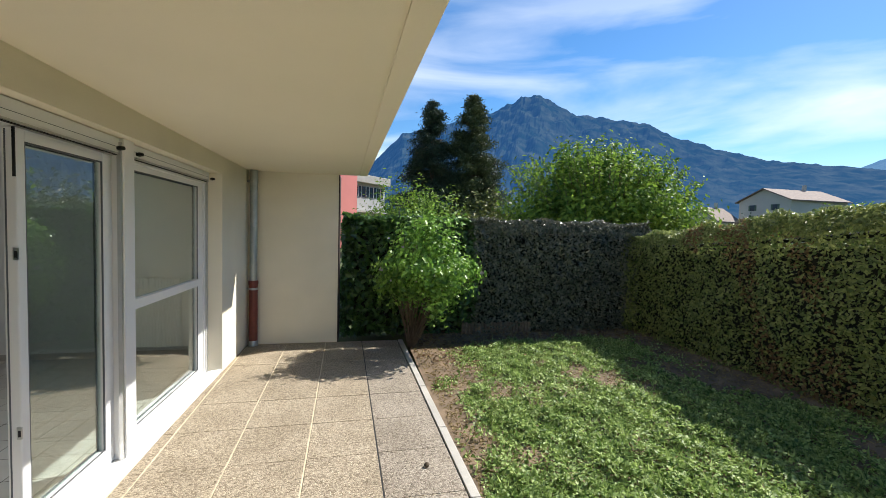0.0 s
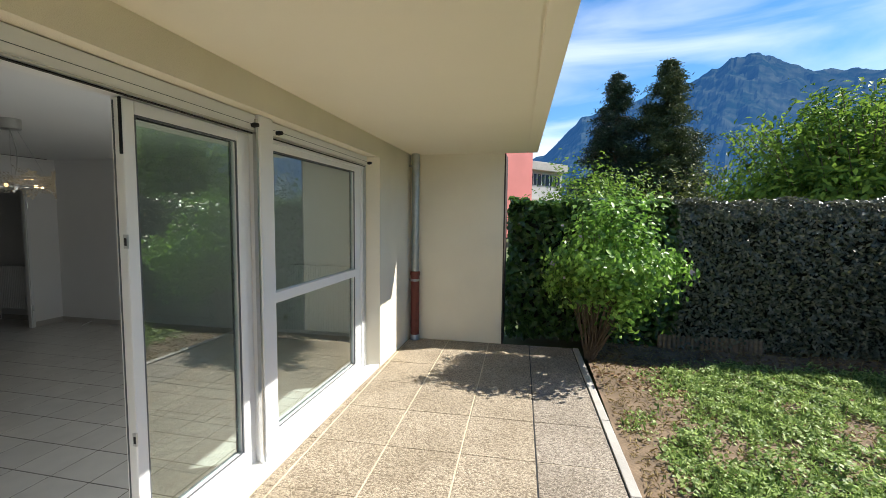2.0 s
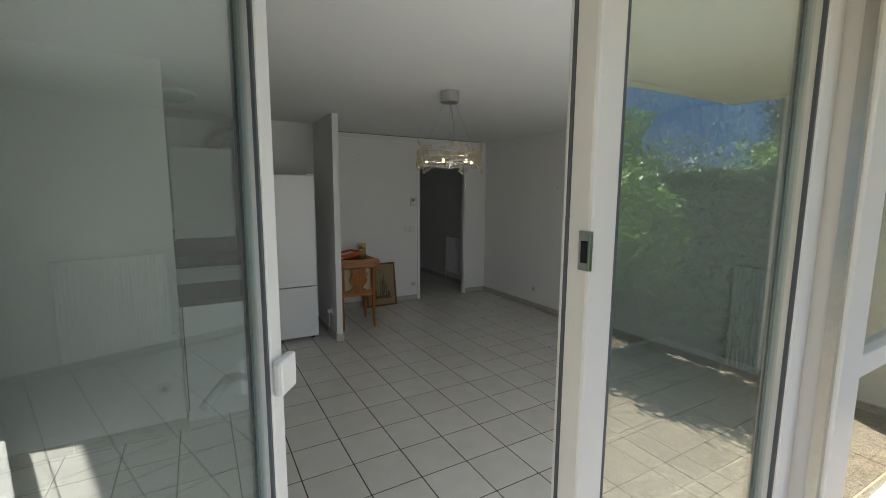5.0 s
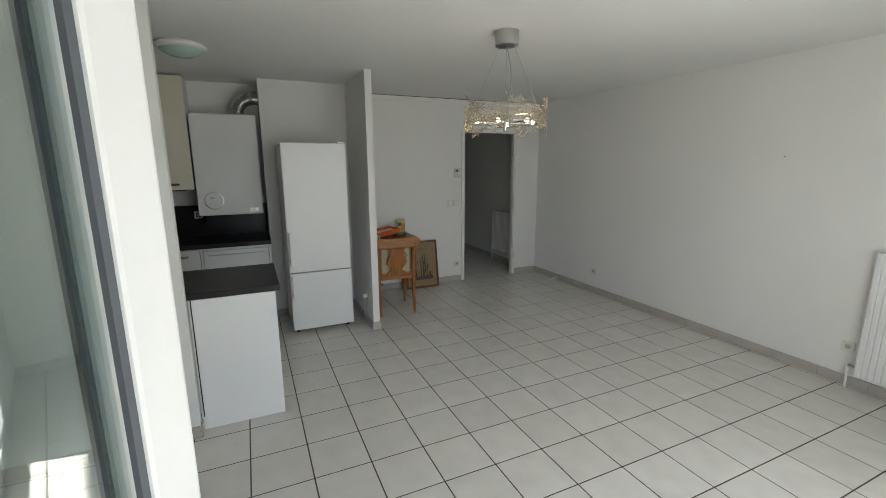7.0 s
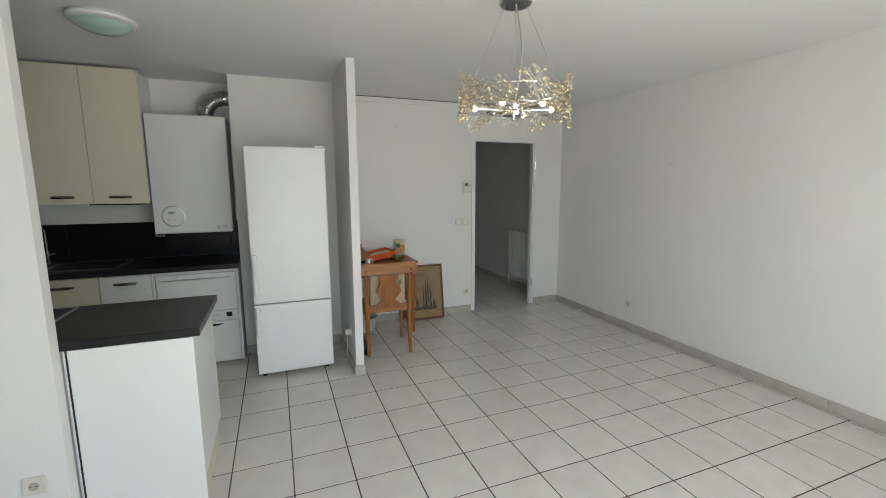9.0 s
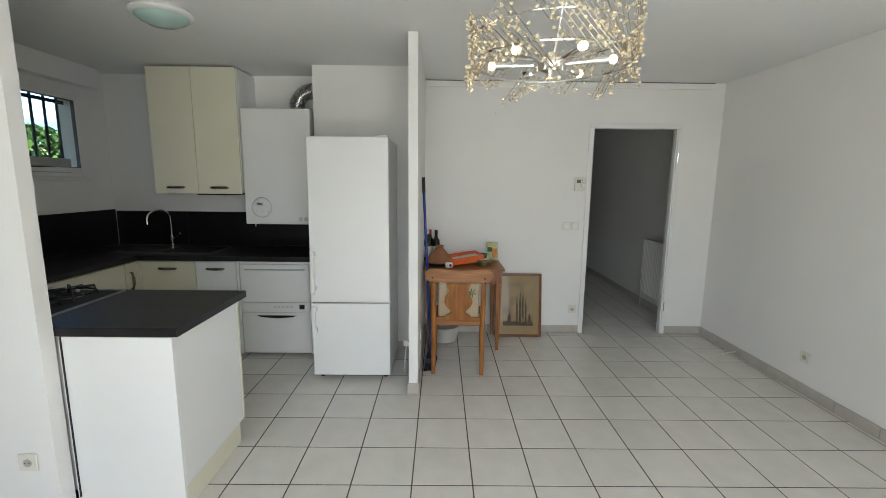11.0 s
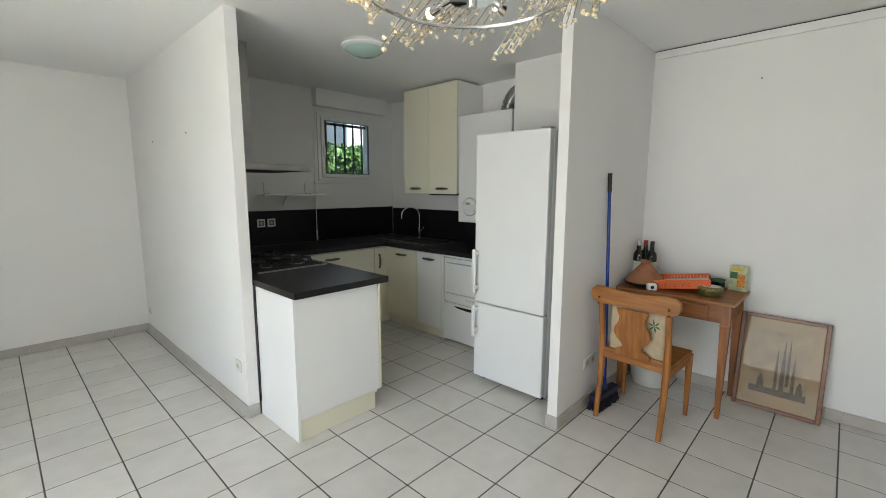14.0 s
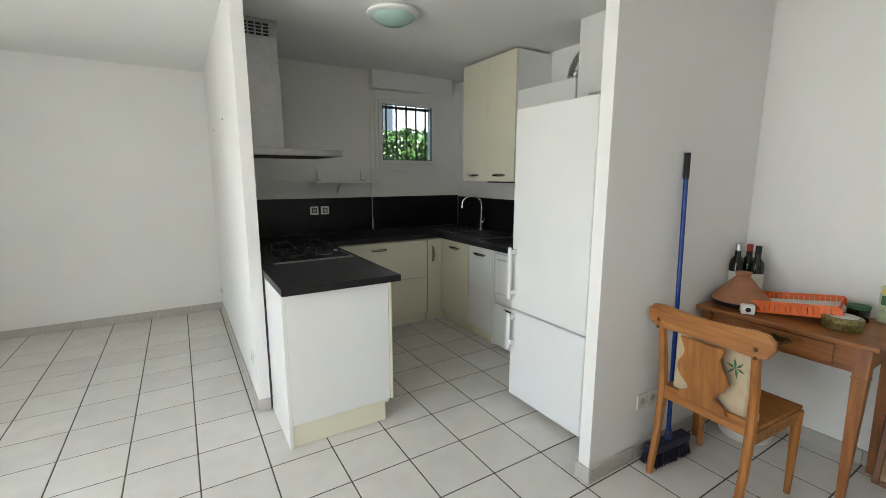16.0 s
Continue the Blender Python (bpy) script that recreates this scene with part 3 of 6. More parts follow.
# worktops and splashbacks
wt = thing("kitchen_worktop", "charcoal laminate worktop in an L with an inset sink", "worktop", (XK, YW, 0.86))
SX0, SX1, SY0, SY1 = 0.14, 0.52, 0.40, 0.98
bm = box(0.002, 1.75, 0.002, 0.63, 0, 0.04, 0.003)
part("leg_window", bm, M_TOP, wt)
for a in ((0.002, 0.65, 0.632, SY0 + 0.235), (0.002, SX0, SY0 + 0.235, 1.18), (SX1, 0.65, SY0 + 0.235, 1.18), (0.002, 0.65, 1.18, 2.08)):
    if a[3] - a[2] > 0.004:
        part("leg_back", box(*a, 0, 0.04, 0.0), M_TOP, wt)
sink = thing("sink", "dark grey composite sink with a drainer", "sink", (XK, YW, 0.86))
part("rim", box(SX0 - 0.02, SX1 + 0.02, 0.30, 1.20, 0.0405, 0.046, 0.002), mat("sink_composite", (0.10, 0.098, 0.10), 0.35, var=0.2, scale=60), sink)
part("basin", box(SX0 + 0.02, SX1 - 0.02, 0.72, 1.16, 0.0465, 0.048), M_BLACK, sink)
for k in range(6):
    part("drain_rib", box(SX0 + 0.04 + k * 0.05, SX0 + 0.05 + k * 0.05, 0.34, 0.66, 0.0465, 0.050, 0.001), M_TOP, sink)
tap = thing("tap", "chrome swan-neck kitchen tap", "tap", (-6.50, 0.99, 0.906))
part("base", lathe([(0.026, 0), (0.026, 0.008), (0.018, 0.012), (0.018, 0.10), (0.012, 0.105)], 16), M_CHROME, tap, smooth=True)
part("spout", tube([(0, 0, 0.09)] + [(0.085 - 0.085 * math.cos(a), -0.055 + 0.055 * math.cos(a), 0.26 + 0.085 * math.sin(a)) for a in np.linspace(0, math.pi, 12)] + [(0.17, -0.11, 0.22)], 0.010, 10), M_CHROME, tap, smooth=True)
part("lever", tube([(0.0, 0.016, 0.075), (0.01, 0.055, 0.085), (0.03, 0.10, 0.125)], [0.012, 0.008, 0.006], 8), M_CHROME, tap, smooth=True)
M_SPLASH = mat("black_splashback", (0.009, 0.008, 0.010), 0.28, var=0.3, scale=6, spec=0.35)
spl = thing("splashback", "black splashback panels above the worktop", "splashback", (XK, YW, 0.9))
part("panel", box(0.013, 1.02, 0.001, 0.011, 0.002, 0.345, 0.001), M_SPLASH, spl)
part("panel", box(1.022, 2.425, 0.001, 0.011, 0.002, 0.345, 0.001), M_SPLASH, spl)
part("panel", box(0.001, 0.011, 0.012, 0.70, 0.002, 0.33, 0.001), M_SPLASH, spl)
part("panel", box(0.001, 0.011, 0.702, 2.08, 0.002, 0.33, 0.001), M_SPLASH, spl)
part("corner_bead", box(0.011, 0.016, 0.011, 0.016, 0.002, 0.33), M_STEEL, spl)

# hob
hob = thing("gas_hob", "black gas hob with cast iron pan supports, steel trim", "hob", (-4.53, 1.42, 0.9))
part("plate", box(-0.26, 0.255, -0.35, 0.35, 0.0005, 0.008, 0.003), M_BLACK, hob)
part("trim", box(-0.266, 0.261, 0.345, 0.356, 0.0005, 0.010, 0.001), M_STEEL, hob, "steel front trim")
part("trim", box(-0.267, -0.259, -0.35, 0.344, 0.0005, 0.010, 0.001), M_STEEL, hob, "steel side trim")
for cx, cy, r in ((-0.12, 0.17, 0.045), (0.12, 0.17, 0.035), (-0.12, -0.17, 0.035), (0.12, -0.17, 0.05)):
    burner = part("burner", lathe([(r, 0.008), (r, 0.018), (r * 0.8, 0.024), (0, 0.025)], 18, at=pose(cx, cy, 0)), M_BLACK, hob, smooth=True)
    part("burner_ring", lathe([(r + 0.012, 0.008), (r + 0.012, 0.013), (r, 0.014), (r, 0.008)], 18, at=pose(cx, cy, 0)), M_STEEL, burner, smooth=True)
    bm = bmesh.new()
    for k in range(4):
        a = k * math.pi / 2 + math.pi / 4
        u, v = math.cos(a), math.sin(a)
        tube([(cx + 0.02 * u, cy + 0.02 * v, 0.055), (cx + 0.10 * u, cy + 0.10 * v, 0.055), (cx + 0.115 * u, cy + 0.115 * v, 0.01)], 0.008, 6, bm=bm)
    tube([(cx + 0.105 * math.cos(a), cy + 0.105 * math.sin(a), 0.03) for a in np.linspace(0, 2 * math.pi, 17)], 0.005, 6, bm=bm)
    part("pan_support", bm, M_BLACK, hob)
for k in range(4):
    part("knob", lathe([(0.016, 0.008), (0.014, 0.03), (0, 0.031)], 12, at=pose(-0.225, -0.10 + 0.07 * k, 0)), M_STEEL, hob, smooth=True)

# hood
M_HOOD = mat("hood_steel", (0.36, 0.355, 0.345), 0.32, 1.0, var=0.08, scale=20)
hood = thing("cooker_hood", "brushed steel chimney cooker hood on the wall", "cooker hood", (-4.176, 1.22, 1.6))
part("canopy", box(-0.66, 0.0, -0.28, 0.30, 0.0, 0.045, 0.003), M_HOOD, hood)
part("filter", box(-0.60, -0.08, -0.24, 0.26, -0.004, -0.0005), M_BLACK, hood, "dark grease filter")
part("chimney", box(-0.285, -0.001, -0.142, 0.155, 0.0455, 0.56, 0.002), M_HOOD, hood)
ch = part("chimney_upper", box(-0.278, -0.001, -0.135, 0.148, 0.5605, 0.899, 0.002), M_HOOD, hood)
for r in range(4):
    for c in range(4):
        part("vent_slot", box(-0.225 + c * 0.045, -0.19 + c * 0.045, 0.147, 0.1495, 0.79 + r * 0.022, 0.804 + r * 0.022), M_BLACK, ch)
# shelf
shelf = thing("wall_shelf", "small white shelf on metal brackets", "shelf", (-5.19, YW, 1.395))
part("board", box(-0.33, 0.31, 0.01, 0.20, 0, 0.018, 0.002), M_WHITE, shelf)
for x in (-0.2, 0.24):
    part("bracket", tube([(x, 0.006, 0.13), (x, 0.012, 0.04), (x, 0.02, 0.02), (x, 0.14, 0.02)], 0.005, 6), M_STEEL, shelf)
part("bracket", tube([(0.05, 0.006, -0.10), (0.05, 0.03, -0.06), (0.05, 0.11, -0.002)], 0.006, 6), M_STEEL, shelf)
# upper cabinet
up = thing("wall_cabinet", "cream gloss wall cabinet with two doors up to the ceiling", "cabinet", (XK, 1.45, 1.425))
part("carcass", box(0.002, 0.37, -0.385, 0.375, 0, 1.055, 0.001), M_WHITE, up)
for y0, y1 in ((-0.383, -0.008), (-0.004, 0.373)):
    f = part("door", box(0.372, 0.392, y0, y1, -0.01, 1.055, 0.002), M_CREAM, up)
    bow_handle(f, (0.393, (y0 + y1) / 2, 0.045), (0, 1, 0), out=(1, 0, 0))
part("light_rail", box(0.10, 0.34, -0.05, 0.30, -0.022, -0.002), M_BLACK, up, "dark under-cabinet light")
# boiler
boil = thing("boiler", "white wall-hung gas boiler with a round gauge panel", "boiler", (XK, 2.145, 1.15))
part("case", box(0.002, 0.385, -0.305, 0.295, 0, 1.0, 0.012, 3), M_WHITE, boil)
g = part("gauge_panel", lathe([(0.085, 0), (0.085, 0.006), (0.078, 0.012), (0, 0.013)], 28, at=pose(0.385, -0.155, 0.15, 0, 90, 0)), M_WHITE, boil, smooth=True)
part("gauge_rim", lathe([(0.090, 0.0), (0.090, 0.003), (0.084, 0.004), (0.084, 0)], 28, at=pose(0.3855, -0.155, 0.15, 0, 90, 0)), M_STEEL, g, smooth=True)
part("display", box(0.399, 0.401, -0.19, -0.145, 0.17, 0.19), M_STEEL, g, "small grey display")
for k in range(3):
    part("dial", box(0.3985, 0.4005, -0.205 + 0.05 * k, -0.185 + 0.05 * k, 0.115, 0.121), M_STEEL, g)
part("badge", box(0.3855, 0.387, 0.17, 0.20, 0.03, 0.065), M_STEEL, boil)
part("badge", box(0.3855, 0.387, 0.215, 0.25, 0.03, 0.065), M_STEEL, boil)
# dark block added for the shaded space below the case; no pipes built
part("under_boiler_shade", box(0.02, 0.30, -0.25, 0.25, -0.13, -0.001), M_SPLASH, boil, "added dark block for the shaded space under the boiler")
flue = thing("flue_pipe", "ribbed silver flexible flue pipe bending into the duct", "pipe", (-6.40, 2.275, 2.15))
pts, rad = [], []
for k in range(33):
    a = k / 32 * math.pi / 2
    pts.append((0.0, 0.155 - 0.155 * math.cos(a), 0.03 + 0.15 * math.sin(a)))
    rad.append(0.067 if k % 2 else 0.061)
part("hose", tube([(0, 0, 0.0)] + pts + [(0, 0.207, 0.18)], [0.064] + rad + [0.064], 16), M_STEEL, flue, smooth=True)

# fridge
fr = thing("fridge_freezer", "tall white fridge freezer, freezer door below", "fridge", (-5.85, 2.9, 0))
part("body", box(-0.32, 0.245, -0.295, 0.295, 0.03, 1.850, 0.006), M_WHITE, fr)
for nm, z0, z1 in (("fridge_door", 0.628, 1.854), ("freezer_door", 0.045, 0.620)):
    d = part(nm, box(0.252, 0.31, -0.297, 0.297, z0, z1, 0.010, 3), M_WHITE, fr)
    h0, h1 = (0.70, 1.03) if nm == "fridge_door" else (0.37, 0.61)
    hd = part("handle", box(0.345, 0.362, -0.282, -0.255, h0, h1, 0.006), M_WHITE, d, "white bar handle")
    for z in (h0 + 0.03, h1 - 0.045):
        part("bracket", box(0.305, 0.35, -0.285, -0.252, z, z + 0.03, 0.004), M_WHITE, d)
part("seal", box(0.246, 0.2515, -0.285, 0.285, 0.05, 1.842), M_GASKET, fr, "grey door seal")
for y in (-0.25, 0.25):
    part("foot", lathe([(0.018, 0), (0.018, 0.029)], 10, at=pose(0.22, y, 0.001)), M_BLACK, fr)
    part("foot", lathe([(0.018, 0), (0.018, 0.029)], 10, at=pose(-0.28, y, 0.001)), M_BLACK, fr)
part("hinge_cap", box(0.23, 0.30, 0.22, 0.285, 1.855, 1.866, 0.002), M_STEEL, fr)


# ---- lamps ----
M_OPAL = mat("opal_glass", (0.42, 0.58, 0.53), 0.2, var=0.02)
kl = thing("ceiling_light", "round flush ceiling light with a frosted greenish dome", "ceiling light", (-5.05, 1.96, H))
part("base_ring", lathe([(0.150, -0.001), (0.160, -0.012), (0.168, -0.020), (0.166, -0.031), (0.156, -0.038), (0.138, -0.041)], 40), M_WHITE, kl, smooth=True)
part("dome", lathe([(0.140, -0.039), (0.125, -0.058), (0.08, -0.082), (0, -0.093)], 40), M_OPAL, kl, smooth=True)

CX, CY = -3.88, 3.93
M_BULB = glowmat("warm_bulb", (1.0, 0.66, 0.30), 3.0)
M_ROD = mat("bronzed_steel_rod", (0.36, 0.33, 0.28), 0.3, 1.0, var=0.05)
M_CRYSTAL = bpy.data.materials.new("crystal")
M_CRYSTAL.use_nodes = True
cb = M_CRYSTAL.node_tree.nodes["Principled BSDF"]
cb.inputs["Base Color"].default_value, cb.inputs["Roughness"].default_value = (0.95, 0.85, 0.64, 1), 0.05
cb.inputs["Transmission Weight"].default_value, cb.inputs["IOR"].default_value = 0.55, 1.5
ch = thing("chandelier", "round chandelier of slanted chrome rods hung with glass beads, lit bulbs", "chandelier", (CX, CY, 0))
part("canopy", lathe([(0.078, H - 0.001), (0.078, H - 0.085), (0.072, H - 0.092), (0, H - 0.092)], 32), M_STEEL, ch, smooth=True)
RING = 0.25
ZR = 1.955
for k in range(3):
    a = 2 * math.pi * k / 3 + 0.5
    part("wire", tube([(0.05 * math.cos(a), 0.05 * math.sin(a), H - 0.09), (RING * math.cos(a), RING * math.sin(a), ZR + 0.02)], 0.0014, 5), M_STEEL, ch)
part("cable", tube([(0.02 * math.sin(z * 9) * (z < 0.5), 0.03 * math.sin(z * 6), H - 0.09 - z) for z in np.linspace(0, 0.47, 14)], 0.0045, 6), M_STEEL, ch, "clear power cable", smooth=True)
part("ring", tube([(RING * math.cos(a), RING * math.sin(a), ZR - 0.03) for a in np.linspace(0, 2 * math.pi, 49)], 0.005, 6), M_CHROME, ch, smooth=True)
part("ring", tube([(RING * math.cos(a), RING * math.sin(a), ZR + 0.05) for a in np.linspace(0, 2 * math.pi, 49)], 0.003, 6), M_CHROME, ch, smooth=True)
part("hub", lathe([(0, -0.055), (0.012, -0.05), (0.012, -0.035), (0.052, -0.03), (0.055, 0.02), (0.02, 0.03), (0, 0.03)], 24, at=pose(0, 0, ZR - 0.03)), M_CHROME, ch, smooth=True)
for k in range(6):
    a = 2 * math.pi * k / 6 + 0.25
    u, v = math.cos(a), math.sin(a)
    arm = part("arm", tube([(0.05 * u, 0.05 * v, ZR - 0.032), (0.14 * u, 0.14 * v, ZR - 0.028)], 0.006, 8), M_CHROME, ch, smooth=True)
    part("socket", tube([(0.135 * u, 0.135 * v, ZR - 0.028), (0.18 * u, 0.18 * v, ZR - 0.027)], 0.012, 10), M_CHROME, arm, smooth=True)
    if k != 3:
        part("bulb", lathe([(0, -0.014), (0.009, -0.010), (0.0125, 0), (0.009, 0.010), (0, 0.014)], 10, at=pose(0.193 * u, 0.193 * v, ZR - 0.027)), M_BULB, arm, "lit halogen capsule", smooth=True)
    else:
        part("empty_cup", lathe([(0.012, 0), (0.014, 0.012), (0.006, 0.012), (0, 0.01)], 10, at=pose(0.18 * u, 0.18 * v, ZR - 0.027)), M_BLACK, arm, "socket without a bulb")
rod_mesh = bpy.data.meshes.new("rod")
bm = tube([(0, 0, -0.14), (0, 0, 0.14)], 0.0013, 5)
bm.to_mesh(rod_mesh), bm.free()
rod_mesh.materials.append(M_ROD)
rr = random.Random(5)
NR = 76
beads = bmesh.new()
for k in range(NR):
    a = 2 * math.pi * k / NR
    wave = 0.075 * (0.5 - (5 * a / (2 * math.pi) + 0.3) % 1.0) + 0.006 * math.sin(7 * a)
    m = pose((RING + 0.012) * math.cos(a), (RING + 0.012) * math.sin(a), ZR + 0.01 + wave, 0, 0, math.degrees(a)) @ pose(0, 0, 0, 42 + 6 * math.sin(5 * a), 0, 0) @ Matrix.Diagonal((1, 1, 0.8 + 0.15 * math.sin(11 * a), 1))
    ob = new("rod", rod_mesh)
    ob.parent, ob.matrix_basis = ch, m
    for q in range(9):
        if rr.random() < 0.92:
            bmesh.ops.create_icosphere(beads, subdivisions=1, radius=rr.uniform(0.005, 0.008), matrix=m @ pose(rr.uniform(-0.011, 0.011), rr.uniform(-0.011, 0.011), -0.135 + q * 0.032 + rr.uniform(-0.01, 0.01)))
tagged(part("bead_cluster", beads, M_CRYSTAL, ch, "clear faceted glass beads"), kind="stuff")

shade = thing("paper_lampshade", "white pleated paper globe shade hanging in the hall", "lampshade", (-8.5, 5.49, 2.02))
part("globe", lathe([(0.03, -0.15)] + [((0.16 if k % 2 else 0.145) * math.cos(a), 0.16 * math.sin(a)) for k, a in enumerate(np.linspace(-1.3, 1.3, 25))] + [(0.03, 0.16)], 28), M_WALL, shade, smooth=True)
part("cord", tube([(0, 0, 0.155), (0, 0, H - 2.021)], 0.004, 6), M_WHITE, shade)


# ---- radiators ----
def radiator(loc, w, h, rz, label):
    """A ribbed steel panel radiator; wall behind at local y = 0."""
    r = thing("radiator", label, "radiator", loc, rz)
    part("back_panel", box(0, w, -0.045, -0.035, 0, h, 0.003), M_WHITE, r)
    bm = bmesh.new()
    n = int(w / 0.035)
    pts = []
    for k in range(n):
        x = k * w / n
        pts += [(x, -0.088), (x + 0.008, -0.096), (x + w / n - 0.010, -0.096), (x + w / n - 0.002, -0.088)]
    lo = [bm.verts.new((x, y, 0.01)) for x, y in pts]
    hi = [bm.verts.new((x, y, h - 0.01)) for x, y in pts]
    for k in range(len(pts) - 1):
        bm.faces.new((lo[k], lo[k + 1], hi[k + 1], hi[k]))
    part("front_panel", bm, M_WHITE, r)
    part("top_grille", box(0, w, -0.098, -0.034, h - 0.012, h, 0.002), M_WHITE, r)
    part("bottom_edge", box(0, w, -0.096, -0.036, 0.0, 0.010, 0.002), M_WHITE, r)
    for x in (0.0, w - 0.004):
        part("side_cheek", box(x, x + 0.004, -0.097, -0.036, 0.01, h - 0.012), M_WHITE, r)
    part("valve", tube([(-0.05, -0.06, 0.06), (0.0, -0.06, 0.06)], 0.013, 8), M_CHROME, r)
    part("pipe", tube([(-0.05, -0.06, 0.07), (-0.05, -0.06, -loc[2] + 0.002)], 0.008, 8), M_WHITE, r)
    for x in (0.12, w - 0.12):
        part("bracket", box(x, x + 0.03, -0.036, 0.0, h * 0.3, h * 0.8), M_WHITE, r)


radiator((-2.70, YR, 0.12), 0.89, 0.92, 0, "tall white ribbed panel radiator on the wall")
radiator((-7.66, 6.21, 0.19), 0.62, 0.68, 0, "white ribbed panel radiator in the hall")


# ---- electrics ----
M_SILVER = mat("silver_paint", (0.78, 0.78, 0.77), 0.35, 0.2, var=0.03)


def outlet(loc, rz, n=1, name="wall_socket", label="white round-pin wall socket", pin=True):
    """Plates side by side on a wall whose outward side is local -y."""
    s = thing(name, label, "socket" if pin else "switch", loc, rz, group=name + "s")
    silver = name == "worktop_socket"
    for k in range(n):
        x = (k - (n - 1) / 2) * (0.105 if silver else 0.085)
        p = part("plate", box(x - 0.04, x + 0.04, -0.010, -0.0005, -0.04, 0.04, 0.003), M_SILVER if silver else M_IVORY, s)
        if silver:
            part("insert", box(x - 0.024, x + 0.024, -0.0108, -0.0100, -0.024, 0.024), M_BLACK, p, "dark socket insert")
        if pin:
            part("well", lathe([(0.019, 0.0), (0.019, 0.001), (0, 0.001)], 16, at=pose(x, -0.0109 if silver else -0.0101, 0, 90, 0, 0)), M_SKIRT, p)
            for q in (-0.009, 0.009):
                part("pin_hole", lathe([(0.0028, 0), (0.0028, 0.0006), (0, 0.0006)], 8, at=pose(x + q, -0.0121, 0, 90, 0, 0)), M_BLACK, p)
        else:
            part("rocker", box(x - 0.022, x + 0.022, -0.014, -0.009, -0.028, 0.028, 0.002), M_PVC, p)


outlet((XB + 0.0005, 4.945, 0.254), 90)
outlet((XB + 0.0005, 4.885, 1.118), 90, 2, "light_switch", "pair of white rocker light switches", False)
outlet((-5.40, YR - 0.0005, 0.28), 0)
outlet((-2.79, YR - 0.0005, 0.30), 0)
outlet((-5.77, 3.4205, 0.32), 180, 2)
outlet((-4.1045, 1.80, 0.32), 90)
outlet((-4.1045, -0.45, 0.24), 90)
outlet((-4.955, YW + 0.0115, 1.127), 180, 2, "worktop_socket", "pair of silver-framed sockets on the splashback")
outlet((XK + 0.0115, 1.80, 1.13), 90, 1, "worktop_socket", "silver-framed socket on the splashback")
th = thing("thermostat", "white wall thermostat with a small grey display", "thermostat", (XB, 4.948, 1.532))
p = part("case", box(0.0005, 0.026, -0.052, 0.052, -0.066, 0.066, 0.006), M_IVORY, th)
part("display", box(0.0262, 0.0272, -0.034, 0.006, 0.012, 0.044), mat("grey_lcd", (0.12, 0.13, 0.11), 0.3), p, "grey display")
part("buttons", box(0.0262, 0.0275, 0.014, 0.022, 0.014, 0.05), M_SKIRT, p)
part("dial", lathe([(0.019, 0), (0.016, 0.009), (0, 0.007)], 16, at=pose(0.0262, 0.028, -0.012, 0, 90, 0)), M_PVC, p, smooth=True)
cable = thing("fridge_cable", "white power cable plugged in by the partition", "cable", (-5.55, YP - 0.02, 0))
part("wire", tube([(0.0, -0.012, 0.30), (0.03, -0.02, 0.22), (0.02, -0.025, 0.12), (-0.05, -0.02, 0.04), (-0.12, -0.03, 0.012), (-0.2, -0.06, 0.012)], 0.004, 6), M_PVC, cable, smooth=True)
part("plug", box(-0.02, 0.02, -0.035, 0.0185, 0.29, 0.33, 0.006), M_PVC, cable)
outlet((-5.55, YP - 0.0005, 0.31), 0)
stub = thing("cable_stub", "short white cable end on the floor", "cable", (-6.10, 6.14, 0))
part("wire", tube([(0, 0, 0.006), (0.0, 0.03, 0.012), (0.0, 0.1, 0.03), (0.0, 0.155, 0.035)], 0.005, 6), M_PVC, stub)

# ---- desk corner ----
def woodmat(name, dark, light, scale=3.0, axis=0, rough=0.38):
    """Polished wood with rings drawn out along one axis, in object space."""
    m = bpy.data.materials.new(name)
    m.use_nodes = True
    n, l = m.node_tree.nodes, m.node_tree.links
    b = n["Principled BSDF"]
    tc, mp = n.new("ShaderNodeTexCoord"), n.new("ShaderNodeMapping")
    s = [14.0, 14.0, 14.0]
    s[axis] = 1.2
    mp.inputs["Scale"].default_value = s
    l.new(tc.outputs["Object"], mp.inputs[0])
    w = n.new("ShaderNodeTexNoise")
    w.inputs["Scale"].default_value, w.inputs["Detail"].default_value, w.inputs["Distortion"].default_value = scale, 6.0, 0.6
    l.new(mp.outputs[0], w.inputs["Vector"])
    r = n.new("ShaderNodeValToRGB")
    r.color_ramp.elements[0].position, r.color_ramp.elements[1].position = 0.3, 0.7
    r.color_ramp.elements[0].color, r.color_ramp.elements[1].color = (*dark, 1), (*light, 1)
    l.new(w.outputs["Fac"], r.inputs[0])
    l.new(r.outputs[0], b.inputs["Base Color"])
    b.inputs["Roughness"].default_value = rough
    bp = n.new("ShaderNodeBump")
    bp.inputs["Strength"].default_value, bp.inputs["Distance"].default_value = 0.15, 0.002
    l.new(w.outputs["Fac"], bp.inputs["Height"])
    l.new(bp.outputs[0], b.inputs["Normal"])
    return m


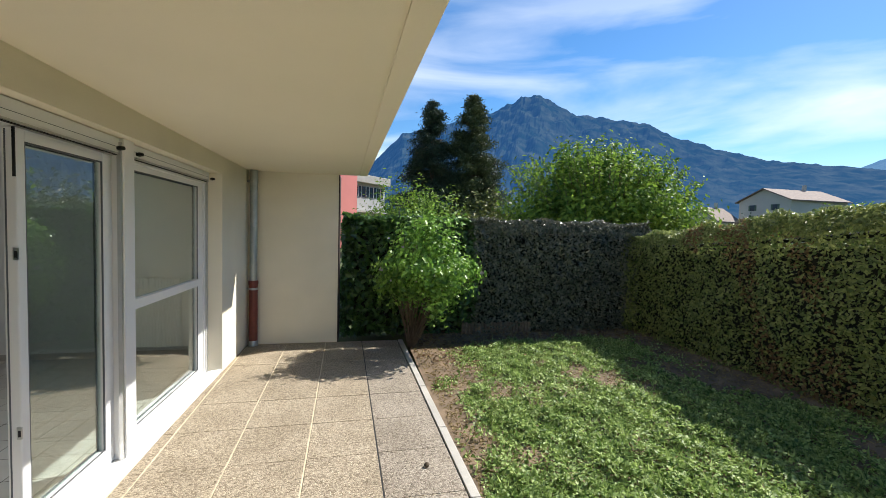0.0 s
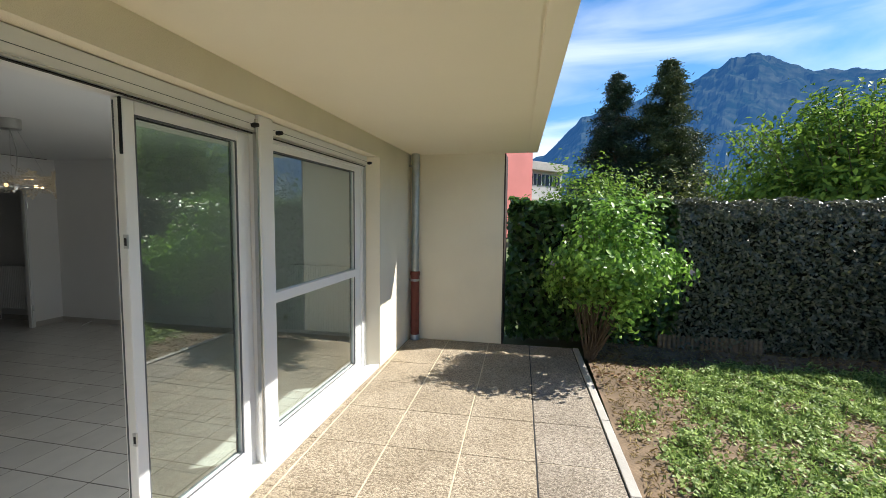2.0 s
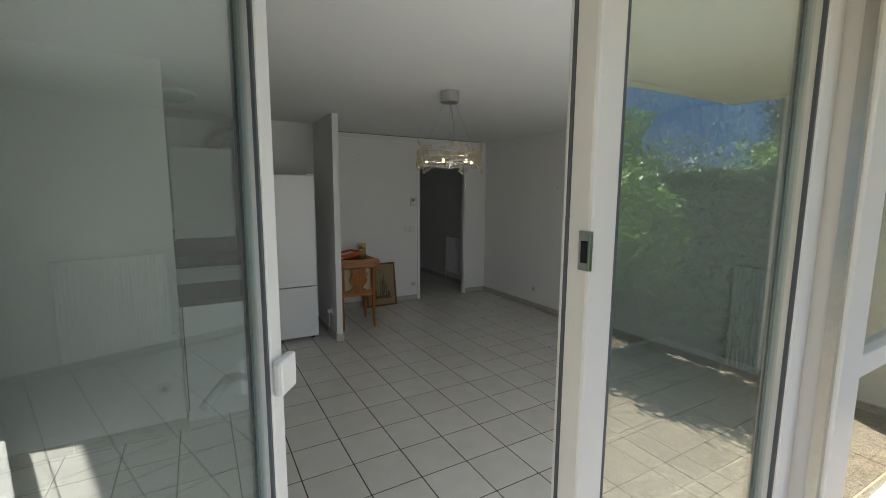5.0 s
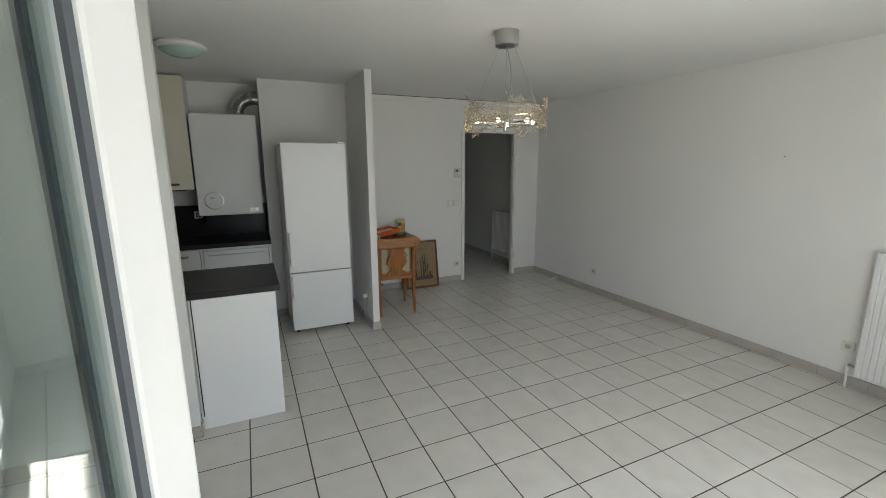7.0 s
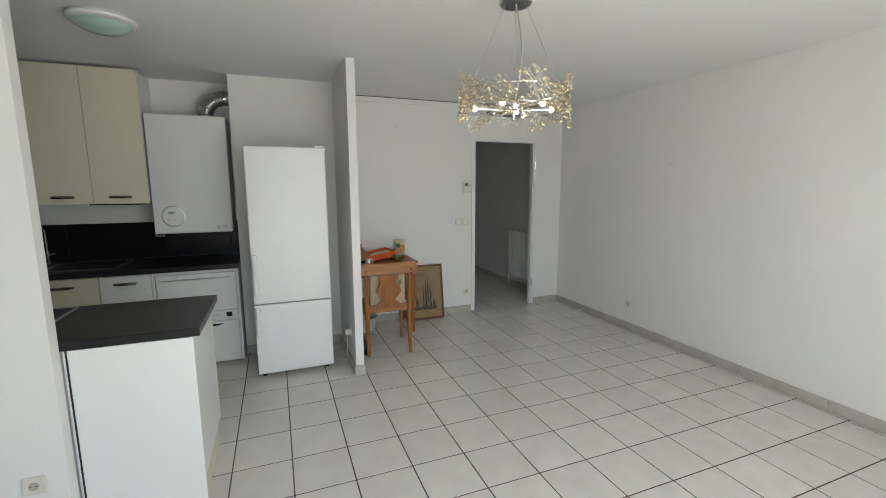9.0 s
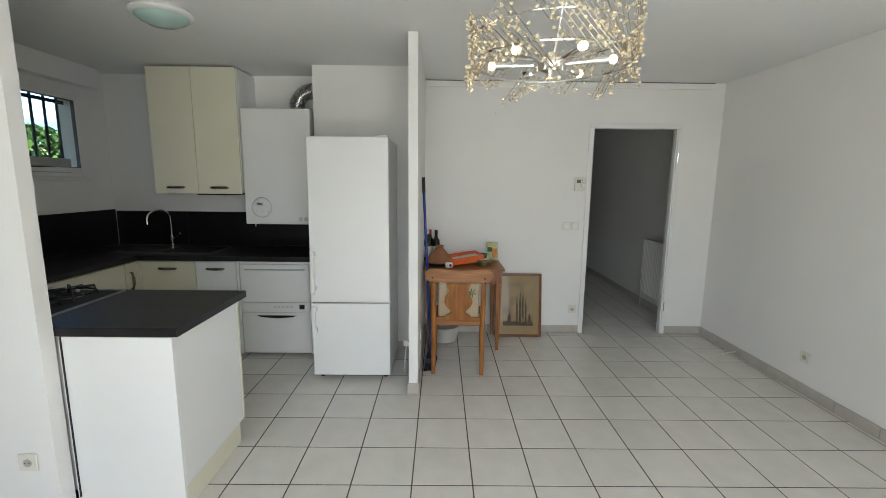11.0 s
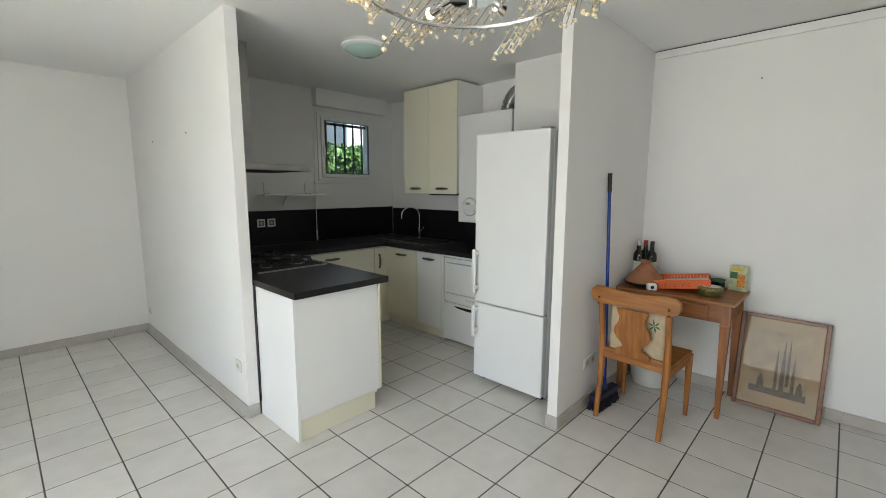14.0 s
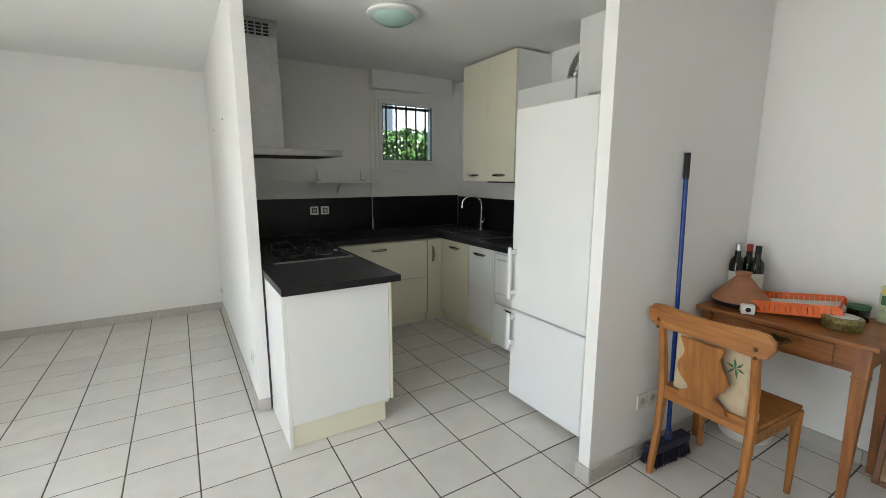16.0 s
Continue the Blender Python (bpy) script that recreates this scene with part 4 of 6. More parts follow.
M_WOODX = woodmat("cherry_wood_flat", (0.17, 0.054, 0.012), (0.35, 0.128, 0.030), axis=1)
M_WOODZ = woodmat("cherry_wood_upright", (0.17, 0.054, 0.012), (0.35, 0.128, 0.030), axis=2)
M_CHAIRZ = woodmat("honey_wood_upright", (0.21, 0.075, 0.016), (0.41, 0.162, 0.036), axis=2)
M_CHAIRX = woodmat("honey_wood_flat", (0.21, 0.075, 0.016), (0.41, 0.162, 0.036), axis=0)
M_BRASS = mat("dark_brass", (0.10, 0.065, 0.03), 0.4, 0.9, var=0.3)

desk = thing("writing_desk", "small cherry wood writing desk with a drawer and tapered legs", "desk", (-6.41, 3.795, 0))
part("top", box(-0.245, 0.265, -0.365, 0.365, 0.752, 0.775, 0.005), M_WOODX, desk)
part("apron_front", box(0.215, 0.232, -0.29, 0.29, 0.635, 0.751), M_WOODX, desk)
part("apron_back", box(-0.225, -0.208, -0.29, 0.29, 0.635, 0.751), M_WOODX, desk)
for s in (-1, 1):
    part("apron_side", box(-0.17, 0.19, s * 0.315 - 0.009, s * 0.315 + 0.009, 0.635, 0.751), M_WOODX, desk)
    for x in (-0.20, 0.22):
        bm = bmesh.new()
        hi = [bm.verts.new((x + a * 0.026, s * 0.315 + b * 0.026, 0.751)) for a, b in ((-1, -1), (1, -1), (1, 1), (-1, 1))]
        md = [bm.verts.new((x + a * 0.026, s * 0.315 + b * 0.026, 0.62)) for a, b in ((-1, -1), (1, -1), (1, 1), (-1, 1))]
        lo = [bm.verts.new((x + a * 0.013, s * 0.315 + b * 0.013, 0.001)) for a, b in ((-1, -1), (1, -1), (1, 1), (-1, 1))]
        bm.faces.new(hi), bm.faces.new(lo[::-1])
        for k in range(4):
            bm.faces.new((md[k], md[(k + 1) % 4], hi[(k + 1) % 4], hi[k]))
            bm.faces.new((lo[k], lo[(k + 1) % 4], md[(k + 1) % 4], md[k]))
        leg = part("leg", bm, M_WOODZ, desk)
        part("collar", box(x - 0.029, x + 0.029, s * 0.315 - 0.029, s * 0.315 + 0.029, 0.612, 0.622, 0.003), M_WOODX, leg)
dr = part("drawer", box(0.233, 0.246, -0.22, 0.22, 0.648, 0.738, 0.004), M_WOODX, desk)
part("pull", tube([(0.248, -0.05, 0.70), (0.262, -0.04, 0.685), (0.266, 0.0, 0.672), (0.262, 0.04, 0.685), (0.248, 0.05, 0.70)], 0.0055, 8), M_BRASS, dr, "bail pull of dark brass", smooth=True)
part("backplate", slab_outline([(-0.075, 0.0), (-0.05, 0.018), (-0.02, 0.012), (0.0, 0.022), (0.02, 0.012), (0.05, 0.018), (0.075, 0.0), (0.05, -0.016), (0.0, -0.010), (-0.05, -0.016)], 0.002), M_BRASS, dr, "shaped dark brass backplate", at=pose(0.2475, 0, 0.70, 0, 0, 90))
for y in (-0.05, 0.05):
    part("rosette", lathe([(0.016, 0), (0.010, 0.005), (0, 0.006)], 12, at=pose(0.246, y, 0.70, 0, 90, 0)), M_BRASS, dr)

# chair: local +y is the back, -y towards the desk
chair = thing("dining_chair", "honey coloured wooden chair with a vase-shaped splat, pushed to the desk", "chair", (-5.90, 3.735, 0), -90 - 3)
for s in (-1, 1):
    part("back_leg", tube([(s * 0.195, 0.235, 0.001), (s * 0.195, 0.20, 0.22), (s * 0.195, 0.185, 0.43), (s * 0.198, 0.20, 0.60), (s * 0.20, 0.235, 0.81)], [0.016, 0.02, 0.022, 0.02, 0.018], 8), M_CHAIRZ, chair, smooth=True)
    part("front_leg", tube([(s * 0.205, -0.205, 0.001), (s * 0.205, -0.20, 0.25), (s * 0.205, -0.195, 0.425)], [0.014, 0.019, 0.023], 8), M_CHAIRZ, chair, smooth=True)
    part("side_rail", box(s * 0.205 - 0.011, s * 0.205 + 0.011, -0.19, 0.18, 0.375, 0.43, 0.003), M_CHAIRX, chair)
    part("rail_pin", lathe([(0.008, 0), (0.006, 0.004), (0, 0.005)], 8, at=pose(s * 0.205, 0.256, 0.80, -90, 0, 0)), M_BRASS, chair)
    part("rail_pin", lathe([(0.008, 0), (0.006, 0.004), (0, 0.005)], 8, at=pose(s * 0.205, 0.254, 0.765, -90, 0, 0)), M_BRASS, chair)
part("front_rail", box(-0.19, 0.19, -0.208, -0.186, 0.37, 0.43, 0.003), M_CHAIRX, chair)
out = [(-0.265, 0.81), (-0.262, 0.845), (-0.235, 0.868), (-0.19, 0.872), (-0.10, 0.862), (0.0, 0.858), (0.10, 0.862), (0.19, 0.872), (0.235, 0.868), (0.262, 0.845), (0.265, 0.81), (0.245, 0.775), (0.21, 0.762), (0.10, 0.765), (0.0, 0.766), (-0.10, 0.765), (-0.21, 0.762), (-0.245, 0.775)]
part("top_rail", slab_outline(out, 0.024, bevel=0.004), M_CHAIRX, chair, smooth=True, at=pose(0, 0.236, 0, 0, 0, 0))
prof = [(0.095, 0.765), (0.085, 0.735), (0.075, 0.705), (0.082, 0.675), (0.105, 0.64), (0.112, 0.605), (0.095, 0.57), (0.062, 0.535), (0.058, 0.515), (0.10, 0.49), (0.11, 0.455)]
part("splat", slab_outline([(-u, v) for u, v in prof] + [(u, v) for u, v in prof[::-1]], 0.013, bevel=0.003), M_CHAIRZ, chair, smooth=True, at=pose(0, 0.142, 0.0, -8.0, 0, 0))
part("lower_rail", box(-0.185, 0.185, 0.176, 0.198, 0.40, 0.47, 0.004), M_CHAIRX, chair)
part("seat", box(-0.215, 0.215, -0.215, 0.178, 0.431, 0.446, 0.006), M_CHAIRX, chair)
bag = thing("cushion", "beige cushion with a painted palm motif leaning in the chair", "cushion", (-5.86, 3.735, 0.447), -93)
part("pad", box(-0.165, 0.165, 0.075, 0.135, 0.0, 0.30, 0.022, 3), mat("beige_canvas", (0.50, 0.40, 0.27), 0.9, var=0.1, scale=30, bump=0.4, bscale=300), bag, smooth=True)
M_GREEN = mat("green_print", (0.06, 0.16, 0.08), 0.8)
for k in range(6):
    a = k * 1.05 + 0.3
    part("motif", slab_outline([(0, 0), (0.02 * math.cos(a) - 0.006 * math.sin(a), 0.02 * math.sin(a) + 0.006 * math.cos(a)), (0.04 * math.cos(a), 0.045 * math.sin(a)), (0.02 * math.cos(a) + 0.006 * math.sin(a), 0.02 * math.sin(a) - 0.006 * math.cos(a))], 0.001), M_GREEN, bag, at=pose(-0.105, 0.1365, 0.22))
box_white = thing("small_box", "small white carton lying on the chair", "box", (-5.775, 3.86, 0.448), -93)
part("carton", box(-0.055, 0.055, -0.012, 0.012, 0, 0.03, 0.002), M_WHITE, box_white)

# things on the desk
DZ = 0.776


def bottle(loc, cap, capname, h=0.30):
    b = thing("wine_bottle", "dark glass wine bottle with a " + capname + " capsule", "bottle", loc, group="wine bottles")
    part("glass", lathe([(0.030, 0), (0.037, 0.004), (0.037, h * 0.60), (0.033, h * 0.68), (0.016, h * 0.76), (0.014, h * 0.985), (0.0, h * 0.985)], 20), M_BOTTLE, b, smooth=True)
    part("capsule", lathe([(0.0150, h * 0.80), (0.0155, h * 0.995), (0.013, h), (0, h)], 16), cap, b, capname + " capsule", smooth=True)
    part("paper_label", lathe([(0.0374, h * 0.15), (0.0376, h * 0.16), (0.0376, h * 0.47), (0.0374, h * 0.48)], 20), M_PAPER, b, "pale paper label")


M_BOTTLE = mat("dark_bottle_glass", (0.012, 0.016, 0.010), 0.05, var=0.1)
M_PAPER = mat("pale_paper", (0.66, 0.63, 0.58), 0.7, var=0.08, scale=40)
M_REDCAP = mat("red_foil", (0.34, 0.03, 0.03), 0.35, 0.4)
bottle((-6.55, 3.535, DZ), M_BLACK, "black")
bottle((-6.50, 3.455, DZ), M_STEEL, "silver", 0.31)
bottle((-6.59, 3.475, DZ), M_REDCAP, "red")
M_TERRA = mat("terracotta", (0.33, 0.145, 0.07), 0.8, var=0.15, scale=18, bump=0.2)
tj = thing("tagine_lid", "terracotta cone lid of a tagine on a dark dish", "tagine", (-6.32, 3.57, DZ))
part("dish", lathe([(0.09, 0.0), (0.125, 0.01), (0.135, 0.03), (0.12, 0.032)], 28), M_BLACK, tj, smooth=True)
part("cone", lathe([(0.138, 0.034), (0.135, 0.042), (0.085, 0.10), (0.042, 0.150), (0.030, 0.162), (0.038, 0.172), (0.037, 0.185), (0.0, 0.190)], 28), M_TERRA, tj, smooth=True)
M_ORANGE = mat("orange_plastic", (0.75, 0.13, 0.015), 0.4, var=0.06)
cr = thing("plastic_tray", "shallow orange plastic tray with a slatted side, propped at a tilt", "tray", (-6.40, 3.79, DZ + 0.022), 12)
TM = pose(0, 0, 0, 7, 0, 0)
part("base", box(-0.13, 0.13, -0.17, 0.17, 0.0, 0.004), M_ORANGE, cr, at=TM)
for x in (-0.13, 0.126):
    w = part("long_side", box(x, x + 0.004, -0.17, 0.17, 0.004, 0.012), M_ORANGE, cr, at=TM)
    part("rim", box(x - 0.002, x + 0.006, -0.172, 0.172, 0.05, 0.060, 0.002), M_ORANGE, cr, at=TM)
    for k in range(17):
        part("slat", box(x, x + 0.004, -0.17 + k * 0.0208, -0.1520 + k * 0.0208, 0.012, 0.05), M_ORANGE, cr, at=TM)
for y in (-0.17, 0.166):
    part("short_side", box(-0.126, 0.126, y, y + 0.004, 0.004, 0.058), M_ORANGE, cr, at=TM)
bk = thing("folded_papers", "papers and a dark folder lying in the tray", "papers", (-6.46, 3.79, DZ + 0.032), 15)
part("folder", box(-0.06, 0.08, -0.15, 0.15, 0.0, 0.012, 0.002), mat("olive_board", (0.16, 0.15, 0.08), 0.6), bk, at=pose(0, 0, 0.004, 7, 0, 0))
part("sheet", box(-0.05, 0.09, -0.13, 0.16, 0.013, 0.018, 0.001), M_PAPER, bk, at=pose(0, 0, 0.004, 7, 0, 4))
ad = thing("plug_adapter", "white multi-plug adapter lying on the desk", "adapter", (-6.20, 3.655, DZ), 30)
part("body", box(-0.028, 0.028, -0.03, 0.03, 0, 0.045, 0.007), M_PVC, ad)
part("socket_hole", lathe([(0.012, 0), (0.012, 0.001), (0, 0.001)], 12, at=pose(0.0285, 0, 0.024, 0, 90, 0)), M_BLACK, ad)
tin = thing("biscuit_tin", "round olive biscuit tin with a gold band and white lid", "tin", (-6.33, 3.985, DZ))
part("body", lathe([(0.070, 0), (0.072, 0.003), (0.072, 0.034)], 32), mat("olive_print", (0.13, 0.11, 0.035), 0.35, 0.3, var=0.6, scale=90), tin, smooth=True)
part("lid", lathe([(0.075, 0.034), (0.075, 0.052), (0.070, 0.056), (0.0, 0.058)], 32), mat("olive_gold_lid", (0.20, 0.17, 0.06), 0.35, 0.3, var=0.5, scale=90), tin, smooth=True)
part("lid_top", lathe([(0.056, 0.0575), (0.056, 0.0588), (0, 0.0592)], 28), M_PAPER, tin, "white printed lid")
jar = thing("jar", "dark glass jar with a green lid", "jar", (-6.52, 3.99, DZ))
part("glass", lathe([(0.038, 0), (0.042, 0.004), (0.042, 0.06), (0.038, 0.064)], 20), M_BOTTLE, jar, smooth=True)
part("lid", lathe([(0.043, 0.062), (0.043, 0.078), (0, 0.079)], 20), M_GREEN, jar, "green lid", smooth=True)
bx = thing("food_packet", "upright cardboard food packet printed in green and orange", "packet", (-6.60, 4.095, DZ), 75)
part("carton", box(-0.055, 0.055, -0.02, 0.02, 0, 0.175, 0.002), mat("packet_print", (0.52, 0.56, 0.36), 0.5, var=0.25, scale=25), bx)
part("picture", box(0.0, 0.048, -0.0212, -0.0202, 0.03, 0.12), mat("packet_orange", (0.62, 0.25, 0.05), 0.5, var=0.5, scale=60), bx)
part("band", box(-0.045, 0.0, -0.0214, -0.0204, 0.085, 0.13), M_GREEN, bx)
part("logo", box(-0.045, 0.02, -0.0216, -0.0206, 0.14, 0.16), mat("packet_yellow", (0.7, 0.5, 0.06), 0.5), bx)
bw = thing("plastic_tub", "clear whitish plastic tub on the floor under the desk", "tub", (-6.44, 3.62, 0.001))
part("tub", lathe([(0.11, 0), (0.125, 0.01), (0.15, 0.15), (0.155, 0.155), (0.148, 0.152), (0.122, 0.014), (0, 0.012)], 28), mat("milky_plastic", (0.62, 0.61, 0.57), 0.35), bw, smooth=True)
# picture
pic = thing("framed_picture", "brown framed print of tall trees leaning on the wall", "picture", (-6.53, 4.37, 0.001), 90)
LEAN = pose(0, 0, 0, -9, 0, 0)
M_FRAME = woodmat("mahogany_frame", (0.10, 0.035, 0.015), (0.22, 0.08, 0.03), axis=0, rough=0.3)
PW, PH = 0.235, 0.64
for a in ((-PW, -PW + 0.026, 0, PH), (PW - 0.026, PW, 0, PH)):
    part("frame_side", box(a[0], a[1], -0.011, 0.011, a[2], a[3], 0.004), M_FRAME, pic, at=LEAN)
for z in (0, PH - 0.026):
    part("frame_rail", box(-PW + 0.026, PW - 0.026, -0.0105, 0.0105, z, z + 0.026, 0.004), M_FRAME, pic, at=LEAN)
part("mount", box(-PW + 0.024, PW - 0.024, 0.0, 0.004, 0.024, PH - 0.024), mat("tan_mount", (0.34, 0.235, 0.125), 0.8, var=0.06), pic, "tan mount", at=LEAN)
part("print", box(-0.152, 0.152, -0.0015, -0.0005, 0.11, 0.545), mat("sepia_print", (0.30, 0.215, 0.125), 0.8, var=0.35, scale=9), pic, "sepia print", at=LEAN)
M_INK = mat("dark_ink", (0.095, 0.072, 0.045), 0.8, var=0.5, scale=40)
for x, w, h0, h1 in ((-0.012, 0.009, 0.15, 0.44), (0.022, 0.012, 0.15, 0.50), (0.078, 0.009, 0.15, 0.41), (-0.09, 0.02, 0.15, 0.25), (0.115, 0.018, 0.15, 0.24), (0.048, 0.009, 0.19, 0.52)):
    part("drawn_tree", slab_outline([(x - w, h0), (x + w, h0), (x + w * 0.8, (h0 + h1) / 2), (x, h1), (x - w * 0.9, (h0 + h1) / 2)], 0.0004), M_INK, pic, at=LEAN @ pose(0, -0.0021, 0))
part("drawn_ground", box(-0.15, 0.15, -0.0019, -0.0016, 0.112, 0.155), M_INK, pic, at=LEAN)
pg = part("glazing", box(-PW + 0.026, PW - 0.026, -0.006, -0.004, 0.026, PH - 0.026), M_GLASS_THIN, pic, "thin picture glass", at=LEAN)
pg.visible_shadow = False
# broom
br = thing("broom", "blue-handled broom with dark bristles leaning on the partition", "broom", (-5.86, 3.505, 0))
M_BLUE = mat("blue_steel_tube", (0.006, 0.040, 0.24), 0.25, var=0.05)
part("handle", tube([(0.0, 0.0, 0.10), (-0.055, -0.066, 1.45)], 0.011, 12), M_BLUE, br, smooth=True)
part("grip", tube([(-0.055, -0.066, 1.45), (-0.060, -0.0705, 1.575)], 0.0135, 12), M_BLACK, br, "black grip", smooth=True)
part("ferrule", lathe([(0.020, 0.10), (0.020, 0.125), (0.014, 0.16), (0.0115, 0.162)], 14), mat("dark_blue_plastic", (0.008, 0.020, 0.10), 0.35), br, smooth=True)
part("head", box(-0.15, 0.15, -0.030, 0.030, 0.065, 0.112, 0.008), mat("navy_plastic", (0.010, 0.014, 0.045), 0.4), br, at=pose(0, 0, 0, 0, 0, -5))
bm = bmesh.new()
for k in range(380):
    x, y = rr.uniform(-0.137, 0.137), rr.uniform(-0.028, 0.028)
    tube([(x, y, 0.07), (x * 1.08, y * 1.6, 0.002)], 0.0032, 3, bm=bm)
part("bristles", bm, mat("navy_bristle", (0.012, 0.014, 0.03), 0.7), br, at=pose(0, 0, 0, 0, 0, -5))

# nail holes left in the walls
M_NAIL = mat("grey_nail", (0.08, 0.08, 0.08), 0.5, 0.6)
for loc, way in (((XB, 4.10, 2.20), (0, 90)), ((-4.105, 1.10, 1.86), (0, 90)), ((-4.105, 0.2, 1.86), (0, 90)), ((-5.0, YR, 1.75), (90, 0)), ((-3.4, YR, 1.7), (90, 0))):
    nl = thing("nail", "small grey nail in the white painted wall", "nail", loc, group="wall nails")
    part("head", lathe([(0.004, -0.002), (0.005, 0.006), (0, 0.007)], 8, at=pose(0, 0, 0, *way)), M_NAIL, nl)


# ---- outdoors ----
def pebblemat(name, dark, light, grain=70.0):
    """Exposed aggregate: small pebbles of many tones in a paler mortar, weather stains over it."""
    m = bpy.data.materials.new(name)
    m.use_nodes = True
    n, l = m.node_tree.nodes, m.node_tree.links
    b = n["Principled BSDF"]
    b.inputs["Roughness"].default_value = 0.9
    geo = n.new("ShaderNodeNewGeometry")
    v = n.new("ShaderNodeTexVoronoi")
    v.inputs["Scale"].default_value = grain
    s = n.new("ShaderNodeTexNoise")
    s.inputs["Scale"].default_value, s.inputs["Detail"].default_value = 2.2, 5.0
    for t in (v, s):
        l.new(geo.outputs["Position"], t.inputs["Vector"])
    sep, r = n.new("ShaderNodeSeparateColor"), n.new("ShaderNodeValToRGB")
    l.new(v.outputs["Color"], sep.inputs[0])
    r.color_ramp.elements[0].color, r.color_ramp.elements[1].color = (*dark, 1), (*light, 1)
    l.new(sep.outputs[0], r.inputs[0])
    mx, rs = n.new("ShaderNodeMix"), n.new("ShaderNodeValToRGB")
    mx.data_type, mx.blend_type = "RGBA", "MULTIPLY"
    rs.color_ramp.elements[0].position, rs.color_ramp.elements[1].position = 0.3, 0.7
    rs.color_ramp.elements[0].color, rs.color_ramp.elements[1].color = (0.72, 0.70, 0.66, 1), (1, 1, 1, 1)
    info, madd = n.new("ShaderNodeObjectInfo"), n.new("ShaderNodeMath")
    madd.operation = "MULTIPLY_ADD"
    l.new(info.outputs["Random"], madd.inputs[0])
    madd.inputs[1].default_value = 0.16
    l.new(s.outputs["Fac"], madd.inputs[2])
    l.new(madd.outputs[0], rs.inputs[0])
    mx.inputs["Factor"].default_value = 1.0
    l.new(r.outputs[0], mx.inputs["A"])
    l.new(rs.outputs[0], mx.inputs["B"])
    l.new(mx.outputs["Result"], b.inputs["Base Color"])
    bp = n.new("ShaderNodeBump")
    bp.inputs["Strength"].default_value, bp.inputs["Distance"].default_value = 0.8, 0.006
    bp.invert = True
    l.new(v.outputs["Distance"], bp.inputs["Height"])
    l.new(bp.outputs[0], b.inputs["Normal"])
    return m


M_SLAB = pebblemat("tan_exposed_aggregate", (0.15, 0.115, 0.076), (0.535, 0.455, 0.34), 120.0)
M_SLAB2 = pebblemat("grey_exposed_aggregate", (0.125, 0.10, 0.075), (0.48, 0.42, 0.34), 120.0)
M_MORTAR = mat("pale_mortar", (0.56, 0.48, 0.34), 0.9, var=0.2, scale=8)
M_CONC = mat("grey_concrete", (0.42, 0.40, 0.36), 0.9, var=0.15, scale=6, bump=0.5)
setting("terrace_bed", box(XF, 1.12, -6, 6.485, -0.1, TZ - 0.003), M_MORTAR, "pale mortar bed of the terrace", "terrace")

kerb = thing("kerb", "narrow grey concrete edging between terrace and lawn", "kerb", (1.16, 3.3, 0), 1.4, kind="structure")
for k in range(13):
    part("kerb_stone", box(-0.032, 0.034, -9.3 + k * 0.96 + 0.002, -9.3 + (k + 1) * 0.96 - 0.002, -0.05, TZ + 0.012, 0.006), M_CONC, kerb)

# lawn, soil and the far ground
setting("ground", box(-3000, 3000, -3000, 3000, -0.4, -0.12), mat("meadow", (0.07, 0.10, 0.03), 0.95, var=0.4, scale=0.05), "green valley floor reaching the mountains", "ground")


def heights(bm, x0, x1, y0, y1, nx, ny, z, amp):
    vs = [[bm.verts.new((x0 + (x1 - x0) * i / nx, y0 + (y1 - y0) * j / ny, z + amp * noise.noise(Vector((i * 0.37, j * 0.37, 3.1))))) for j in range(ny + 1)] for i in range(nx + 1)]
    for i in range(nx):
        for j in range(ny):
            bm.faces.new((vs[i][j], vs[i + 1][j], vs[i + 1][j + 1], vs[i][j + 1]))
    return bm


M_SOIL = mat("dry_lawn_soil", (0.17, 0.12, 0.075), 0.95, var=0.45, scale=4, bump=1.0, bscale=70)
setting("lawn_soil", heights(bmesh.new(), 1.19, 14, -8, 16, 60, 110, GZ - 0.01, 0.02), M_SOIL, "dry brown soil under the thin lawn", "lawn")
setting("rear_soil", box(-14, XK - 0.1, -12, 0.0, -0.1, 0.02), M_SOIL, "soil behind the building", "lawn")
setting("rear_soil_side", box(XK - 0.1, -4.2, -12, 0.08, -0.1, 0.02), M_SOIL, "soil behind the building", "lawn")


